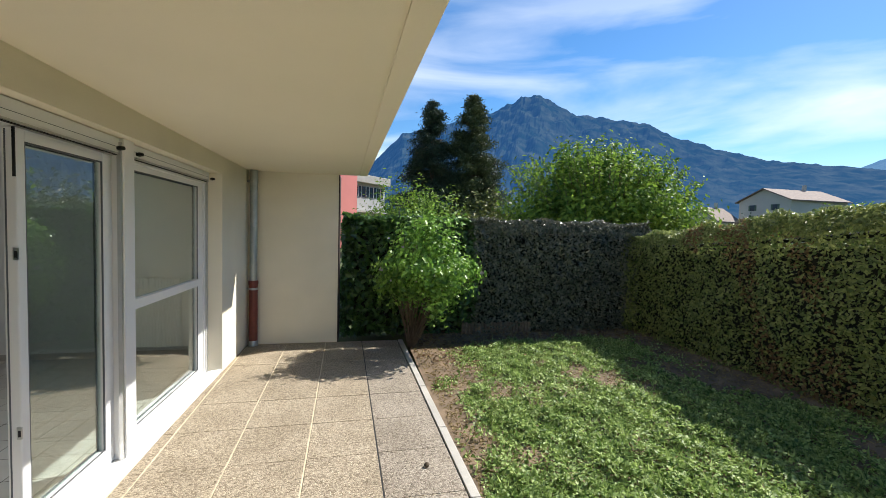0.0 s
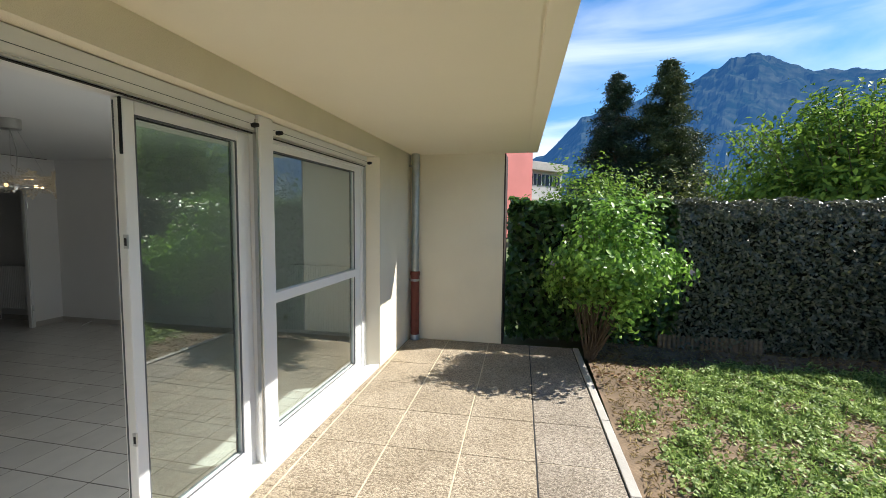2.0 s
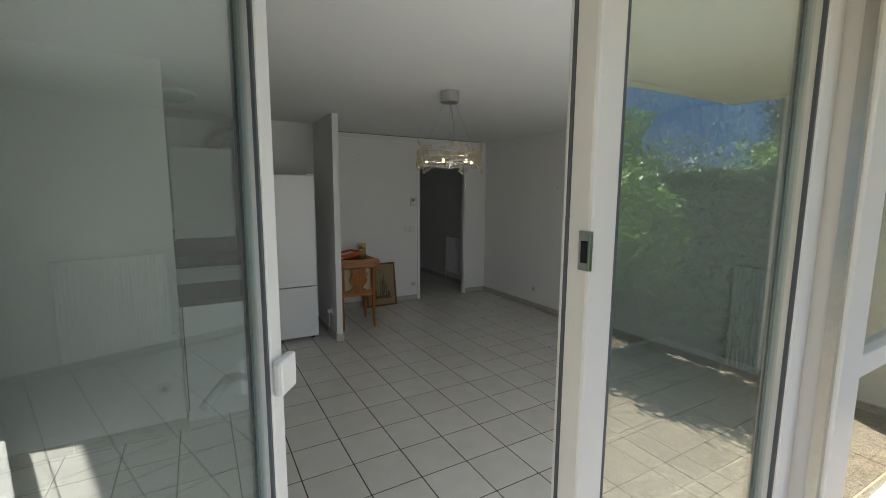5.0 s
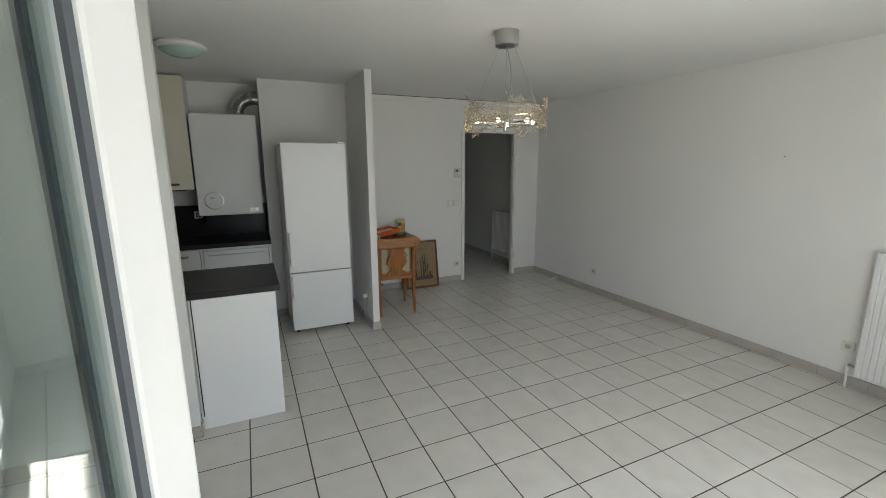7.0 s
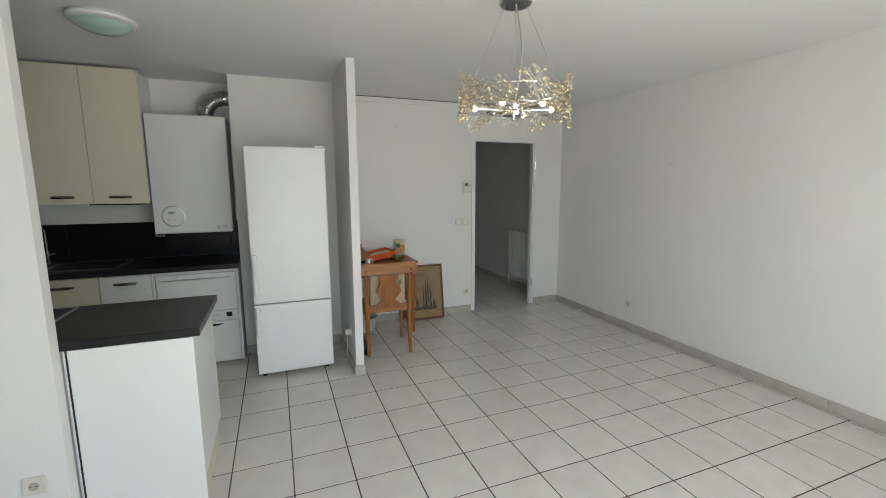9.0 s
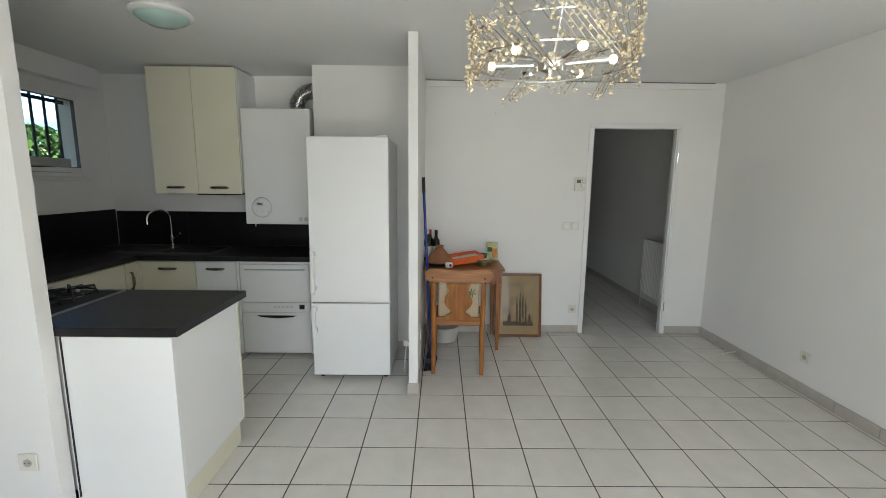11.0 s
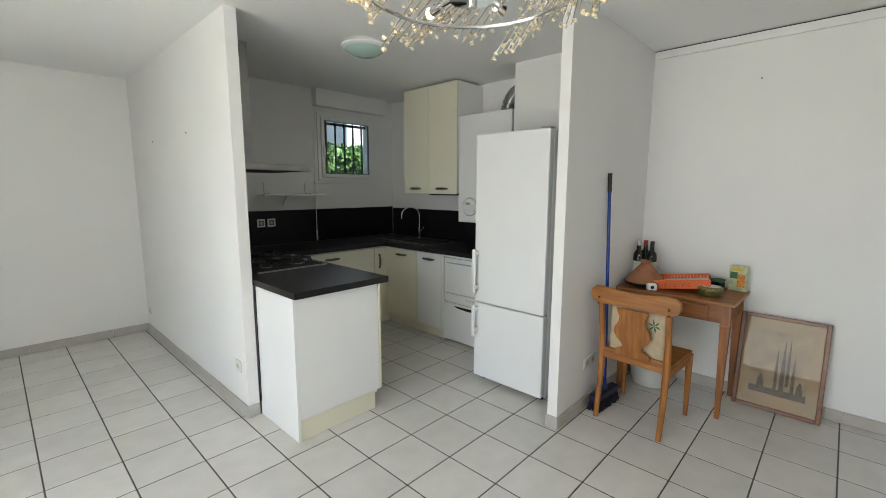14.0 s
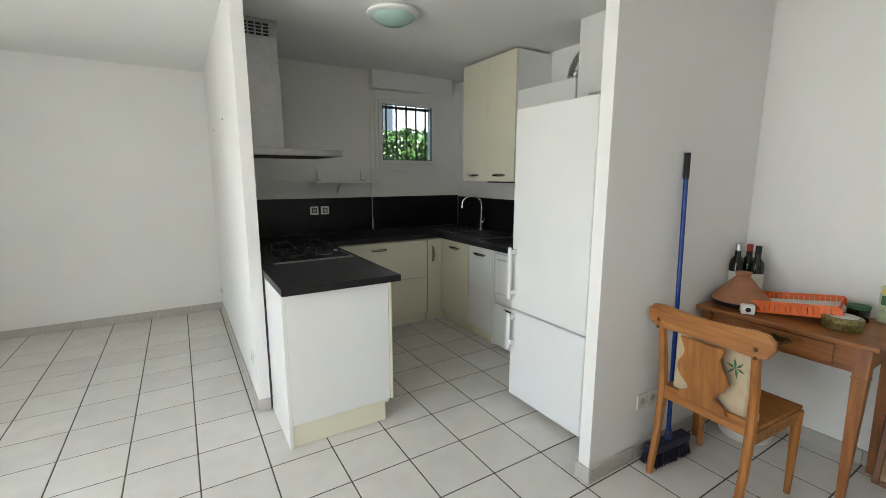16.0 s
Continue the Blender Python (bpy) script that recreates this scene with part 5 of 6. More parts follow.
def leaf_mesh(name, P, N, size, aspect=0.55, rng=None, curl=0.25):
    """Many small folded leaves at points P, facing about N; sizes vary."""
    rng = rng or np.random.default_rng(1)
    n = len(P)
    N = N / np.maximum(np.linalg.norm(N, axis=1, keepdims=True), 1e-6)
    R = rng.normal(size=(n, 3))
    T = np.cross(N, R)
    T /= np.maximum(np.linalg.norm(T, axis=1, keepdims=True), 1e-6)
    B = np.cross(N, T)
    s = (size * rng.uniform(0.6, 1.35, n))[:, None]
    V = np.empty((n, 4, 3))
    V[:, 0] = P - T * s * 0.5
    V[:, 1] = P + B * s * aspect * 0.5 + N * s * curl * 0.3
    V[:, 2] = P + T * s * 0.5 - N * s * curl * 0.5
    V[:, 3] = P - B * s * aspect * 0.5 + N * s * curl * 0.3
    me = bpy.data.meshes.new(name)
    idx = np.arange(n * 4).reshape(n, 4)
    F = np.concatenate([idx[:, [0, 1, 2]], idx[:, [0, 2, 3]]])
    me.vertices.add(n * 4)
    me.vertices.foreach_set("co", V.reshape(-1))
    me.loops.add(len(F) * 3)
    me.loops.foreach_set("vertex_index", F.reshape(-1).astype(np.int32))
    me.polygons.add(len(F))
    me.polygons.foreach_set("loop_start", np.arange(0, len(F) * 3, 3, dtype=np.int32))
    me.polygons.foreach_set("loop_total", np.full(len(F), 3, dtype=np.int32))
    me.update(calc_edges=True)
    return me


def leaves(parent, name, P, N, size, material, label="", **kw):
    me = leaf_mesh(name, P, N, size, **kw)
    me.materials.append(material)
    ob = new(name, me)
    ob.parent = parent
    tagged(ob, label, kind="stuff")
    return ob


def bumps(P, f, seed):
    """A cheap smooth wobble in -1..1 for an array of points."""
    r = np.random.default_rng(seed)
    out = np.zeros(len(P))
    for k in range(5):
        d = r.normal(size=3) * f * (1 + 0.6 * k)
        out += np.sin(P @ d + r.uniform(0, 6.28)) / (1 + 0.5 * k)
    return out / 2.6


# near-black filler: blocks light and paints the shade inside the hedges
M_CORE = mat("hedge_inner_shade", (0.018, 0.018, 0.010), 0.95, var=0.4, scale=10)


def hedge(name_label, x0, x1, y0, y1, h, size, material, density, seed, wob=0.07, browned=None, rise=None):
    """A clipped hedge: a solid core, dark as inner shade, and a shell of separate leaves on top and sides."""
    t = thing("hedge", name_label, "hedge", ((x0 + x1) / 2, (y0 + y1) / 2, GZ), group="garden hedges")
    w, d = (x1 - x0) / 2, (y1 - y0) / 2
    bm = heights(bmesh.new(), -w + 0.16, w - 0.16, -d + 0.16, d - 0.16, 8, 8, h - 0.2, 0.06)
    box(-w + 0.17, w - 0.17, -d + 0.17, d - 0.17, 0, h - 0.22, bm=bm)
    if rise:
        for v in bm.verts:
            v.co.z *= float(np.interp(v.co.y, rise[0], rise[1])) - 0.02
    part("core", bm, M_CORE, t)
    rng = np.random.default_rng(seed)
    areas = [2 * d * h, 2 * d * h, 2 * w * h, 2 * w * h, 4 * w * d]
    Ps, Ns = [], []
    for k, a in enumerate(areas):
        n = int(a * density)
        u, v = rng.uniform(-1, 1, n), rng.uniform(0, 1, n)
        if k < 2:
            p, q = np.stack([np.full(n, w * (1 - 2 * k)), u * d, v * h], 1), np.tile([1.0 - 2 * k, 0, 0.25], (n, 1))
        elif k < 4:
            p, q = np.stack([u * w, np.full(n, d * (1 - 2 * (k - 2))), v * h], 1), np.tile([0, 1.0 - 2 * (k - 2), 0.25], (n, 1))
        else:
            p, q = np.stack([u * w, rng.uniform(-1, 1, n) * d, np.full(n, h)], 1), np.tile([0, 0, 1.0], (n, 1))
        b = bumps(p, 2.2, seed) + 0.5 * bumps(p, 6.0, seed + 1)
        # rounded shoulders
        edge = np.clip((p[:, 2] - (h - 0.25)) / 0.25, 0, 1) ** 2
        qn = q / np.linalg.norm(q, axis=1, keepdims=True)
        if k < 4:
            p -= qn * [1, 1, 0] * (0.12 * edge)[:, None]
        p += qn * (wob * b - rng.exponential(0.045, n) + 0.03)[:, None]
        Ps.append(p)
        Ns.append(q + rng.normal(size=(n, 3)) * 0.55)
    # leaves over the rounded shoulders between the faces and the top
    r = 0.2
    for along_y, half, other in ((True, d, w), (False, w, d)):
        for side in (-1, 1):
            n = int(2 * half * r * 1.57 * density * 1.2)
            th, u = rng.uniform(0, math.pi / 2, n), rng.uniform(-1, 1, n) * half
            out, up = side * (other - r + r * np.cos(th)), h - r + r * np.sin(th)
            flat, nx = np.zeros(n), side * np.cos(th)
            p = np.stack([out, u, up], 1) if along_y else np.stack([u, out, up], 1)
            q = np.stack([nx, flat, np.sin(th)], 1) if along_y else np.stack([flat, nx, np.sin(th)], 1)
            p += q * (wob * (bumps(p, 2.2, seed) + 0.5 * bumps(p, 6.0, seed + 1)) - rng.exponential(0.035, n) + 0.03)[:, None]
            Ps.append(p)
            Ns.append(q + rng.normal(size=(n, 3)) * 0.55)
    P, N = np.concatenate(Ps), np.concatenate(Ns)
    if rise:
        P[:, 2] *= np.interp(P[:, 1], rise[0], rise[1])
    if browned is not None:
        dead = (bumps(P, 1.3, seed + 5) > 0.42) & (rng.uniform(size=len(P)) < 0.55)
        leaves(t, "browned_foliage", P[dead], N[dead], size, browned, "browned dry leaves in patches", rng=rng)
        P, N = P[~dead], N[~dead]
    leaves(t, "foliage", P, N, size, material, rng=rng)
    return t


L_LAUREL = leafmat("laurel_leaf", (0.022, 0.062, 0.012), (0.11, 0.21, 0.045), 0.28, 0.6, 0.3)
# laurel greens darkened, shade put into the colour; worn by two far trees
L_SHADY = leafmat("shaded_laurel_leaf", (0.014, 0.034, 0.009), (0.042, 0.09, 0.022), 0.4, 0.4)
L_DARK = leafmat("dark_evergreen_leaf", (0.040, 0.058, 0.030), (0.20, 0.20, 0.135), 0.32, 0.6, 0.15)
L_OLIVE = leafmat("privet_leaf", (0.10, 0.15, 0.04), (0.33, 0.36, 0.12), 0.45, 0.35, 0.35)
L_BRIGHT = leafmat("hibiscus_leaf", (0.075, 0.18, 0.026), (0.30, 0.50, 0.09), 0.4, 0.4, 0.4)
L_BUSH = leafmat("bush_leaf", (0.050, 0.12, 0.014), (0.27, 0.41, 0.06), 0.5, 0.2, 0.4)
L_GRASS = leafmat("clover_leaf", (0.085, 0.165, 0.028), (0.49, 0.62, 0.21), 0.5, 0.4, 0.4)
L_DRY = leafmat("dry_grass", (0.22, 0.17, 0.07), (0.38, 0.30, 0.14), 0.8, 0.2, 0.2)
L_NEEDLE = leafmat("fir_needles", (0.022, 0.042, 0.028), (0.085, 0.12, 0.07), 0.6, 0.25, 0.1)
L_NEEDLE2 = leafmat("pine_needles", (0.045, 0.068, 0.030), (0.15, 0.17, 0.075), 0.6, 0.25, 0.1)
M_BARK = mat("bark", (0.12, 0.09, 0.06), 0.95, var=0.35, scale=14, bump=1.0, bscale=50)

hedge("dense green laurel hedge behind the flowering shrub", 0.22, 2.35, 6.95, 7.8, 1.88, 0.115, L_LAUREL, 760, 11)
hedge("dark clipped evergreen hedge with greyish leaves", 2.3, 5.6, 6.95, 7.9, 1.86, 0.055, L_DARK, 2300, 12, 0.07)
# rise: the unseen near end is built taller to widen the lawn's shadow
hedge("olive-green clipped privet hedge with browned patches", 5.2, 6.2, -7.0, 7.9, 1.82, 0.048, L_OLIVE, 2300, 13, 0.08, leafmat("browned_privet_leaf", (0.12, 0.075, 0.035), (0.26, 0.17, 0.08), 0.7), rise=((0.5, 3.0, 4.5, 6.3), (1.32, 1.09, 1.04, 0.91)))

# low log border at the hedge's foot
lb = thing("log_border", "low border of upright half-round logs at the hedge's foot", "border", (2.75, 6.93, GZ))
M_LOG = mat("weathered_log", (0.20, 0.15, 0.10), 0.9, var=0.3, scale=20)
for k in range(22):
    part("log", lathe([(0.027, -0.02), (0.027, 0.16 + 0.012 * math.sin(k * 2.3)), (0.018, 0.17 + 0.012 * math.sin(k * 2.3)), (0, 0.172)], 8, at=pose(-0.58 + k * 0.055, 0, 0)), M_LOG, lb)

# shrub
def bush(name, label, loc, radii, zc, count, size, material, seed, stems, spiky=0.15, flowers=0, upright=0.0, category="shrub", clump=0.14, lean=(0.0, 0.0), aspect=0.55):
    """Stems that fork, and leaves in clumps round the twig ends, so that the outline is uneven with gaps."""
    t = thing(name, label, category, loc)
    rng = np.random.default_rng(seed)
    clumps = []
    for s in range(stems):
        bm = bmesh.new()
        a = rng.uniform(0, 6.28)
        base = np.array([0.05 * math.cos(a), 0.05 * math.sin(a), 0.0])
        for k in range(int(rng.integers(5, 9))):
            d = rng.normal(size=3)
            d[2] = abs(d[2]) * (0.4 + upright) + d[2] * 0.5
            d /= np.linalg.norm(d)
            end = np.array([lean[0], lean[1], zc]) + d * radii * rng.uniform(0.55, 1.0 + spiky)
            mid = base * 0.4 + end * 0.45 + np.array([0, 0, 0.12 * zc])
            r0 = 0.015 * max(radii[2], 0.6) * rng.uniform(0.5, 1)
            tube([base, mid, end], [r0, r0 * 0.6, r0 * 0.15], 5, bm=bm)
            clumps += [end, end * 0.75 + mid * 0.25, mid * 0.6 + end * 0.4 + rng.normal(size=3) * 0.1]
        part("stem", bm, M_BARK, t)
    C = np.array(clumps)
    pick = rng.integers(0, len(C), count)
    P = C[pick] + rng.normal(size=(count, 3)) * np.array(radii) * clump
    P = P[P[:, 2] > 0.12]
    N = (P - np.array([lean[0], lean[1], zc])) / np.array(radii) + rng.normal(size=P.shape) * 0.6 + np.array([0, 0, 0.4])
    leaves(t, "crown", P, N, size, material, rng=rng, aspect=aspect)
    if flowers:
        k = rng.choice(len(P), flowers, replace=False)
        leaves(t, "flowers", P[k] * [1.05, 1.05, 1.0] + [0, -0.03, 0], rng.normal(size=(flowers, 3)) * 0.4 + [0, -1, 0.3], 0.06, leafmat("pale_mauve_petal", (0.5, 0.36, 0.48), (0.68, 0.55, 0.64), 0.6), rng=rng, aspect=0.9)
    return t


bush("flowering_shrub", "bright green leafy shrub with a few pale mauve flowers", (1.22, 6.20, GZ), (0.62, 0.56, 0.72), 1.18, 9500, 0.060, L_BRIGHT, 21, 9, 0.16, 12, clump=0.13, lean=(0.18, -0.22), aspect=0.7)
bush("garden_bush", "large sunlit green bush rising behind the hedge", (6.6, 10.2, 0), (2.3, 1.9, 1.75), 2.0, 30000, 0.125, L_BUSH, 22, 26, 0.10, upright=0.7, clump=0.11, aspect=0.5)
bush("garden_bush", "yellowish green bush behind the laurel hedge", (1.9, 12.2, 0), (1.5, 1.3, 1.15), 1.7, 9000, 0.10, L_BUSH, 23, 16, 0.2)
bush("garden_bush", "straggling yellow-green bush with brown twigs", (4.4, 12.6, 0), (1.5, 1.2, 1.25), 1.7, 5000, 0.10, leafmat("olive_bush_leaf", (0.08, 0.11, 0.02), (0.20, 0.22, 0.05), 0.5), 24, 10, 0.3)
bush("garden_bush", "green bush beside the far house", (19, 17, 0), (2.2, 1.6, 1.0), 1.2, 3000, 0.16, L_BUSH, 25, 8, 0.2)


def shoots(label, loc, spread, z0, z1, count, material, seed):
    """Upright shoots of this year, each with a thin stem and paired leaves."""
    t = thing("bush_shoots", label, "shrub", loc)
    rng = np.random.default_rng(seed)
    bm, Ps, Ns = bmesh.new(), [], []
    for k in range(count):
        a, r = rng.uniform(0, 6.28), math.sqrt(rng.uniform(0, 1))
        x, y = spread[0] * r * math.cos(a), spread[1] * r * math.sin(a)
        top = z1 - (z1 - z0) * 0.75 * r ** 2 + rng.uniform(-0.25, 0.25)
        tip = np.array([x * 1.15 + rng.normal() * 0.06, y * 1.15 + rng.normal() * 0.06, top])
        foot = np.array([x * 0.9, y * 0.9, top - rng.uniform(0.5, 0.9)])
        tube([foot, tip], [0.010, 0.003], 4, bm=bm)
        for q in np.linspace(0.05, 1.0, 13):
            for side in (-1, 1):
                d = np.array([math.cos(q * 9 + k), math.sin(q * 9 + k), 0.3]) * side
                Ps.append(foot + (tip - foot) * q + d * [0.05, 0.05, 0.02])
                Ns.append(np.array([-d[1], d[0], 0.9]) + rng.normal(size=3) * 0.3)
    part("stems", bm, M_BARK, t)
    leaves(t, "foliage", np.array(Ps), np.array(Ns), 0.12, material, rng=rng, aspect=0.42)


shoots("upright sunlit green shoots standing over the big garden bush", (6.6, 10.2, 0), (2.2, 1.7), 2.9, 3.9, 120, L_BUSH, 61)


def conifer(label, loc, h, r, material, seed, droop):
    """A tapered trunk, whorls of boughs and hanging sprays of needles."""
    t = thing("conifer", label, "tree", loc, group="tall conifers")
    part("trunk", tube([(0, 0, 0), (0.05, 0, h * 0.5), (0, 0.03, h * 0.98)], [0.28, 0.16, 0.03], 9), M_BARK, t)
    rng = np.random.default_rng(seed)
    bm, Ps = bmesh.new(), []
    z = 0.10 * h
    while z < h * 0.97:
        f = (z / h)
        reach = r * (1 - f) ** 0.7 * (1.0 + 0.15 * math.sin(z * 3.1))
        for k in range(int(rng.integers(4, 7))):
            a = rng.uniform(0, 6.28)
            L = max(0.25, reach * rng.uniform(0.6, 1.15))
            tip = np.array([L * math.cos(a), L * math.sin(a), z + L * (0.12 - droop)])
            tube([(0, 0, z), tip * [0.5, 0.5, 0] + [0, 0, z + 0.07 * L], tip], [0.03, 0.02, 0.006], 4, bm=bm)
            n = int(120 * L) + 40
            s = rng.uniform(0.15, 1.0, n) ** 0.8
            p = np.array([0, 0, z]) * (1 - s)[:, None] + tip * s[:, None]
            p += rng.normal(size=(n, 3)) * np.array([0.24, 0.24, 0.14]) * (0.5 + L / r)
            p[:, 2] -= rng.exponential(0.12, n)
            Ps.append(p)
        z += h * 0.022
    part("boughs", bm, M_BARK, t)
    P = np.concatenate(Ps)
    N = rng.normal(size=P.shape) * 0.7 + [0, 0, 0.8]
    leaves(t, "crown", P, N, 0.26, material, rng=rng, aspect=0.24)


conifer("dark tall fir tree behind the garden", (6.1, 33.5, 0), 12.2, 3.9, L_NEEDLE, 31, 0.32)
conifer("tall pine with loose greyish green boughs", (9.3, 33.0, 0), 12.7, 3.9, L_NEEDLE2, 32, 0.05)

# grass and clover
rng = np.random.default_rng(41)
n = 230000
P = np.stack([1.24 + rng.uniform(0, 1, n) ** 1.2 * 4.3, rng.uniform(-1.5, 7.0, n), np.full(n, GZ)], 1)
# thin by the kerb, bare under the hedges and round the shrub
edge = 5.45 + 0.28 * np.clip(P[:, 0] - 1.2, 0, 4)
cover = 0.45 + 0.8 * bumps(P, 1.6, 42) + 0.6 * bumps(P, 4.5, 43) - 0.9 * np.clip((1.65 - P[:, 0]) / 0.4, 0, 1) - 0.75 * np.clip((2.3 - P[:, 0]) / 0.6, 0, 1) * np.clip((P[:, 1] - 4.1) / 0.8, 0, 1) - 1.6 * np.clip((P[:, 1] - edge) / 0.6, 0, 1.2) - 1.1 * np.clip((P[:, 0] - 4.1) / 0.9, 0, 1.2)
keep = cover + rng.normal(size=n) * 0.3 > 0.05
G = P[keep].copy()
tuft = np.clip(0.5 + 0.9 * bumps(G, 11.0, 44) + 0.5 * bumps(G, 24.0, 45), 0.08, 1.3)
G[:, 2] += rng.uniform(0.1, 1.0, len(G)) * 0.06 * tuft
lawn = thing("lawn_clover", "patchy green clover and grass", "grass", (0, 0, 0), kind="stuff")
leaves(lawn, "clover", G, rng.normal(size=(len(G), 3)) * 0.5 + [0, 0, 1], 0.031, L_GRASS, rng=rng, aspect=0.85)
pick = rng.choice(len(G), 16000)
B = G[pick] + rng.normal(size=(16000, 3)) * [0.02, 0.02, 0.006]
leaves(lawn, "blades", B, rng.normal(size=(16000, 3)) * [1, 1, 0.25], 0.09, L_GRASS, rng=rng, aspect=0.10)
D = P[~keep][:9000] + [0, 0, 0.008]
leaves(lawn, "dry_blades", D, rng.normal(size=(len(D), 3)) * 0.5 + [0, 0, 0.8], 0.05, L_DRY, rng=rng, aspect=0.14)
k = 700
Q = np.stack([rng.uniform(1.2, 5.0, k), rng.uniform(5.4, 7.1, k), np.full(k, GZ + 0.012)], 1)
litter = thing("fallen_leaves", "dry brown leaves on bare soil by the hedge", "leaf litter", (0, 0, 0), kind="stuff")
leaves(litter, "litter", Q, rng.normal(size=(k, 3)) * 0.3 + [0, 0, 1], 0.06, leafmat("brown_leaf", (0.09, 0.05, 0.025), (0.28, 0.17, 0.09), 0.8), rng=rng)

# downpipe
dp = thing("downpipe", "galvanised rain pipe with a dark red cast foot", "rain pipe", (-0.965, 6.40, 0))
M_ZINC = mat("galvanised_zinc", (0.45, 0.47, 0.47), 0.42, 0.9, var=0.12, scale=12)
M_REDPIPE = mat("dark_red_paint", (0.16, 0.035, 0.025), 0.5, var=0.2, scale=14)
part("pipe", lathe([(0.05, 0.90), (0.05, H - 0.001)], 20), M_ZINC, dp, smooth=True)
part("foot_pipe", lathe([(0.057, TZ + 0.07), (0.057, 0.93), (0.064, 0.935), (0.064, 0.985), (0.052, 0.99)], 20), M_REDPIPE, dp, "dark red iron foot pipe", smooth=True)
part("shoe", lathe([(0.062, TZ + 0.001), (0.062, TZ + 0.07), (0.058, TZ + 0.075)], 20), M_ZINC, dp, smooth=True)
part("clamp", lathe([(0.052, 2.33), (0.057, 2.33), (0.057, 2.36), (0.052, 2.36)], 20), M_ZINC, dp, smooth=True)
part("clamp_screw", box(-0.012, 0.012, -0.075, -0.055, 2.335, 2.355, 0.003), M_ZINC, dp)
part("clamp", lathe([(0.058, 0.86), (0.062, 0.86), (0.062, 0.89), (0.058, 0.89)], 20), M_ZINC, dp, smooth=True)
part("holder", box(-0.086, -0.04, -0.01, 0.01, 2.335, 2.355), M_ZINC, dp)
part("holder", box(-0.086, -0.04, -0.01, 0.01, 0.865, 0.885), M_ZINC, dp)
cone = thing("fir_cone", "small brown fir cone lying on the terrace", "cone", (0.93, 3.04, TZ + 0.002))
part("cone", lathe([(0, 0), (0.016, 0.006), (0.02, 0.016), (0.012, 0.028), (0, 0.034)], 10), M_BARK, cone, smooth=True)

# ---- far buildings ----
M_REDWALL = mat("red_render", (0.72, 0.24, 0.21), 0.85, var=0.06, scale=0.5)
M_HOUSE = mat("pale_render", (0.50, 0.47, 0.40), 0.85, var=0.05, scale=0.4)
M_ROOF = mat("brown_roof_tiles", (0.20, 0.145, 0.12), 0.85, var=0.25, scale=2.5, bump=0.6, bscale=8)
M_WINDARK = mat("dark_window", (0.03, 0.035, 0.04), 0.15, var=0.2)
M_SHUT = mat("green_shutter", (0.06, 0.10, 0.06), 0.6)


def house(label, loc, rz, w, d, eaves, ridge, wall_m, rows, roof_over=0.6, shutters=True, name="house"):
    """A gabled house, ridge along local x, its windows set into the walls."""
    t = thing(name, label, "house", loc, rz)
    bm = bmesh.new()
    pts = [(-d / 2, 0), (d / 2, 0), (d / 2, eaves), (0, ridge), (-d / 2, eaves)]
    a = [bm.verts.new((-w / 2, y, z)) for y, z in pts]
    b = [bm.verts.new((w / 2, y, z)) for y, z in pts]
    bm.faces.new(a[::-1]), bm.faces.new(b)
    for k in range(5):
        bm.faces.new((a[k], a[(k + 1) % 5], b[(k + 1) % 5], b[k]))
    part("wall", bm, wall_m, t)
    for s in (-1, 1):
        bm = bmesh.new()
        o = roof_over
        sl = (ridge - eaves) / (d / 2)
        q = [(-w / 2 - o, s * (d / 2 + o), eaves - sl * o), (w / 2 + o, s * (d / 2 + o), eaves - sl * o), (w / 2 + o, 0, ridge), (-w / 2 - o, 0, ridge)]
        lo = [bm.verts.new(p) for p in q]
        hi = [bm.verts.new((p[0], p[1], p[2] + 0.22)) for p in q]
        bm.faces.new(lo), bm.faces.new(hi[::-1])
        for k in range(4):
            bm.faces.new((lo[k], lo[(k + 1) % 4], hi[(k + 1) % 4], hi[k]))
        bmesh.ops.recalc_face_normals(bm, faces=bm.faces)
        rf = part("roof", bm, M_ROOF, t)
        if s == 1:
            part("chimney", box(w * 0.2, w * 0.2 + 0.5, -0.3, 0.3, ridge - 0.2, ridge + 1.3), M_HOUSE, rf)
    for x, y, z, side in rows:
        if side == "y":
            wd = part("window", box(x - 0.5, x + 0.5, y - 0.06, y + 0.06, z, z + 1.2), M_WINDARK, t)
            if shutters:
                for sx in (-0.85, 0.52):
                    part("shutter", box(x + sx, x + sx + 0.33, y - 0.09, y + 0.09, z, z + 1.2), M_SHUT, wd)
        else:
            wd = part("window", box(x - 0.06, x + 0.06, y - 0.5, y + 0.5, z, z + 1.2), M_WINDARK, t)
            if shutters:
                for sy in (-0.85, 0.52):
                    part("shutter", box(x - 0.09, x + 0.09, y + sy, y + sy + 0.33, z, z + 1.2), M_SHUT, wd)
    return t


house("pale two-storey house with a brown tiled gable roof", (90.5, 74.4, 0), 3, 15, 11, 9.3, 11.7, M_HOUSE, [(-7.5, -2.4, 7.3, "x"), (-7.5, 2.4, 7.3, "x"), (-7.5, -2.4, 4.3, "x"), (-7.5, 2.4, 4.3, "x")])
house("small grey-roofed house among the trees", (74, 78, 0), 20, 9, 7, 5.0, 7.6, M_HOUSE, [(-2, -3.5, 1.4, "y"), (2, -3.5, 1.4, "y")])
rb = thing("apartment_building", "long low apartment building with a coral end wall and grey roof", "building", (-2.25, 40.52, 0), 50)
part("red_wall", box(-14, 0.53, -3, 6, 0, 8.2), M_REDWALL, rb, "coral rendered end wall")
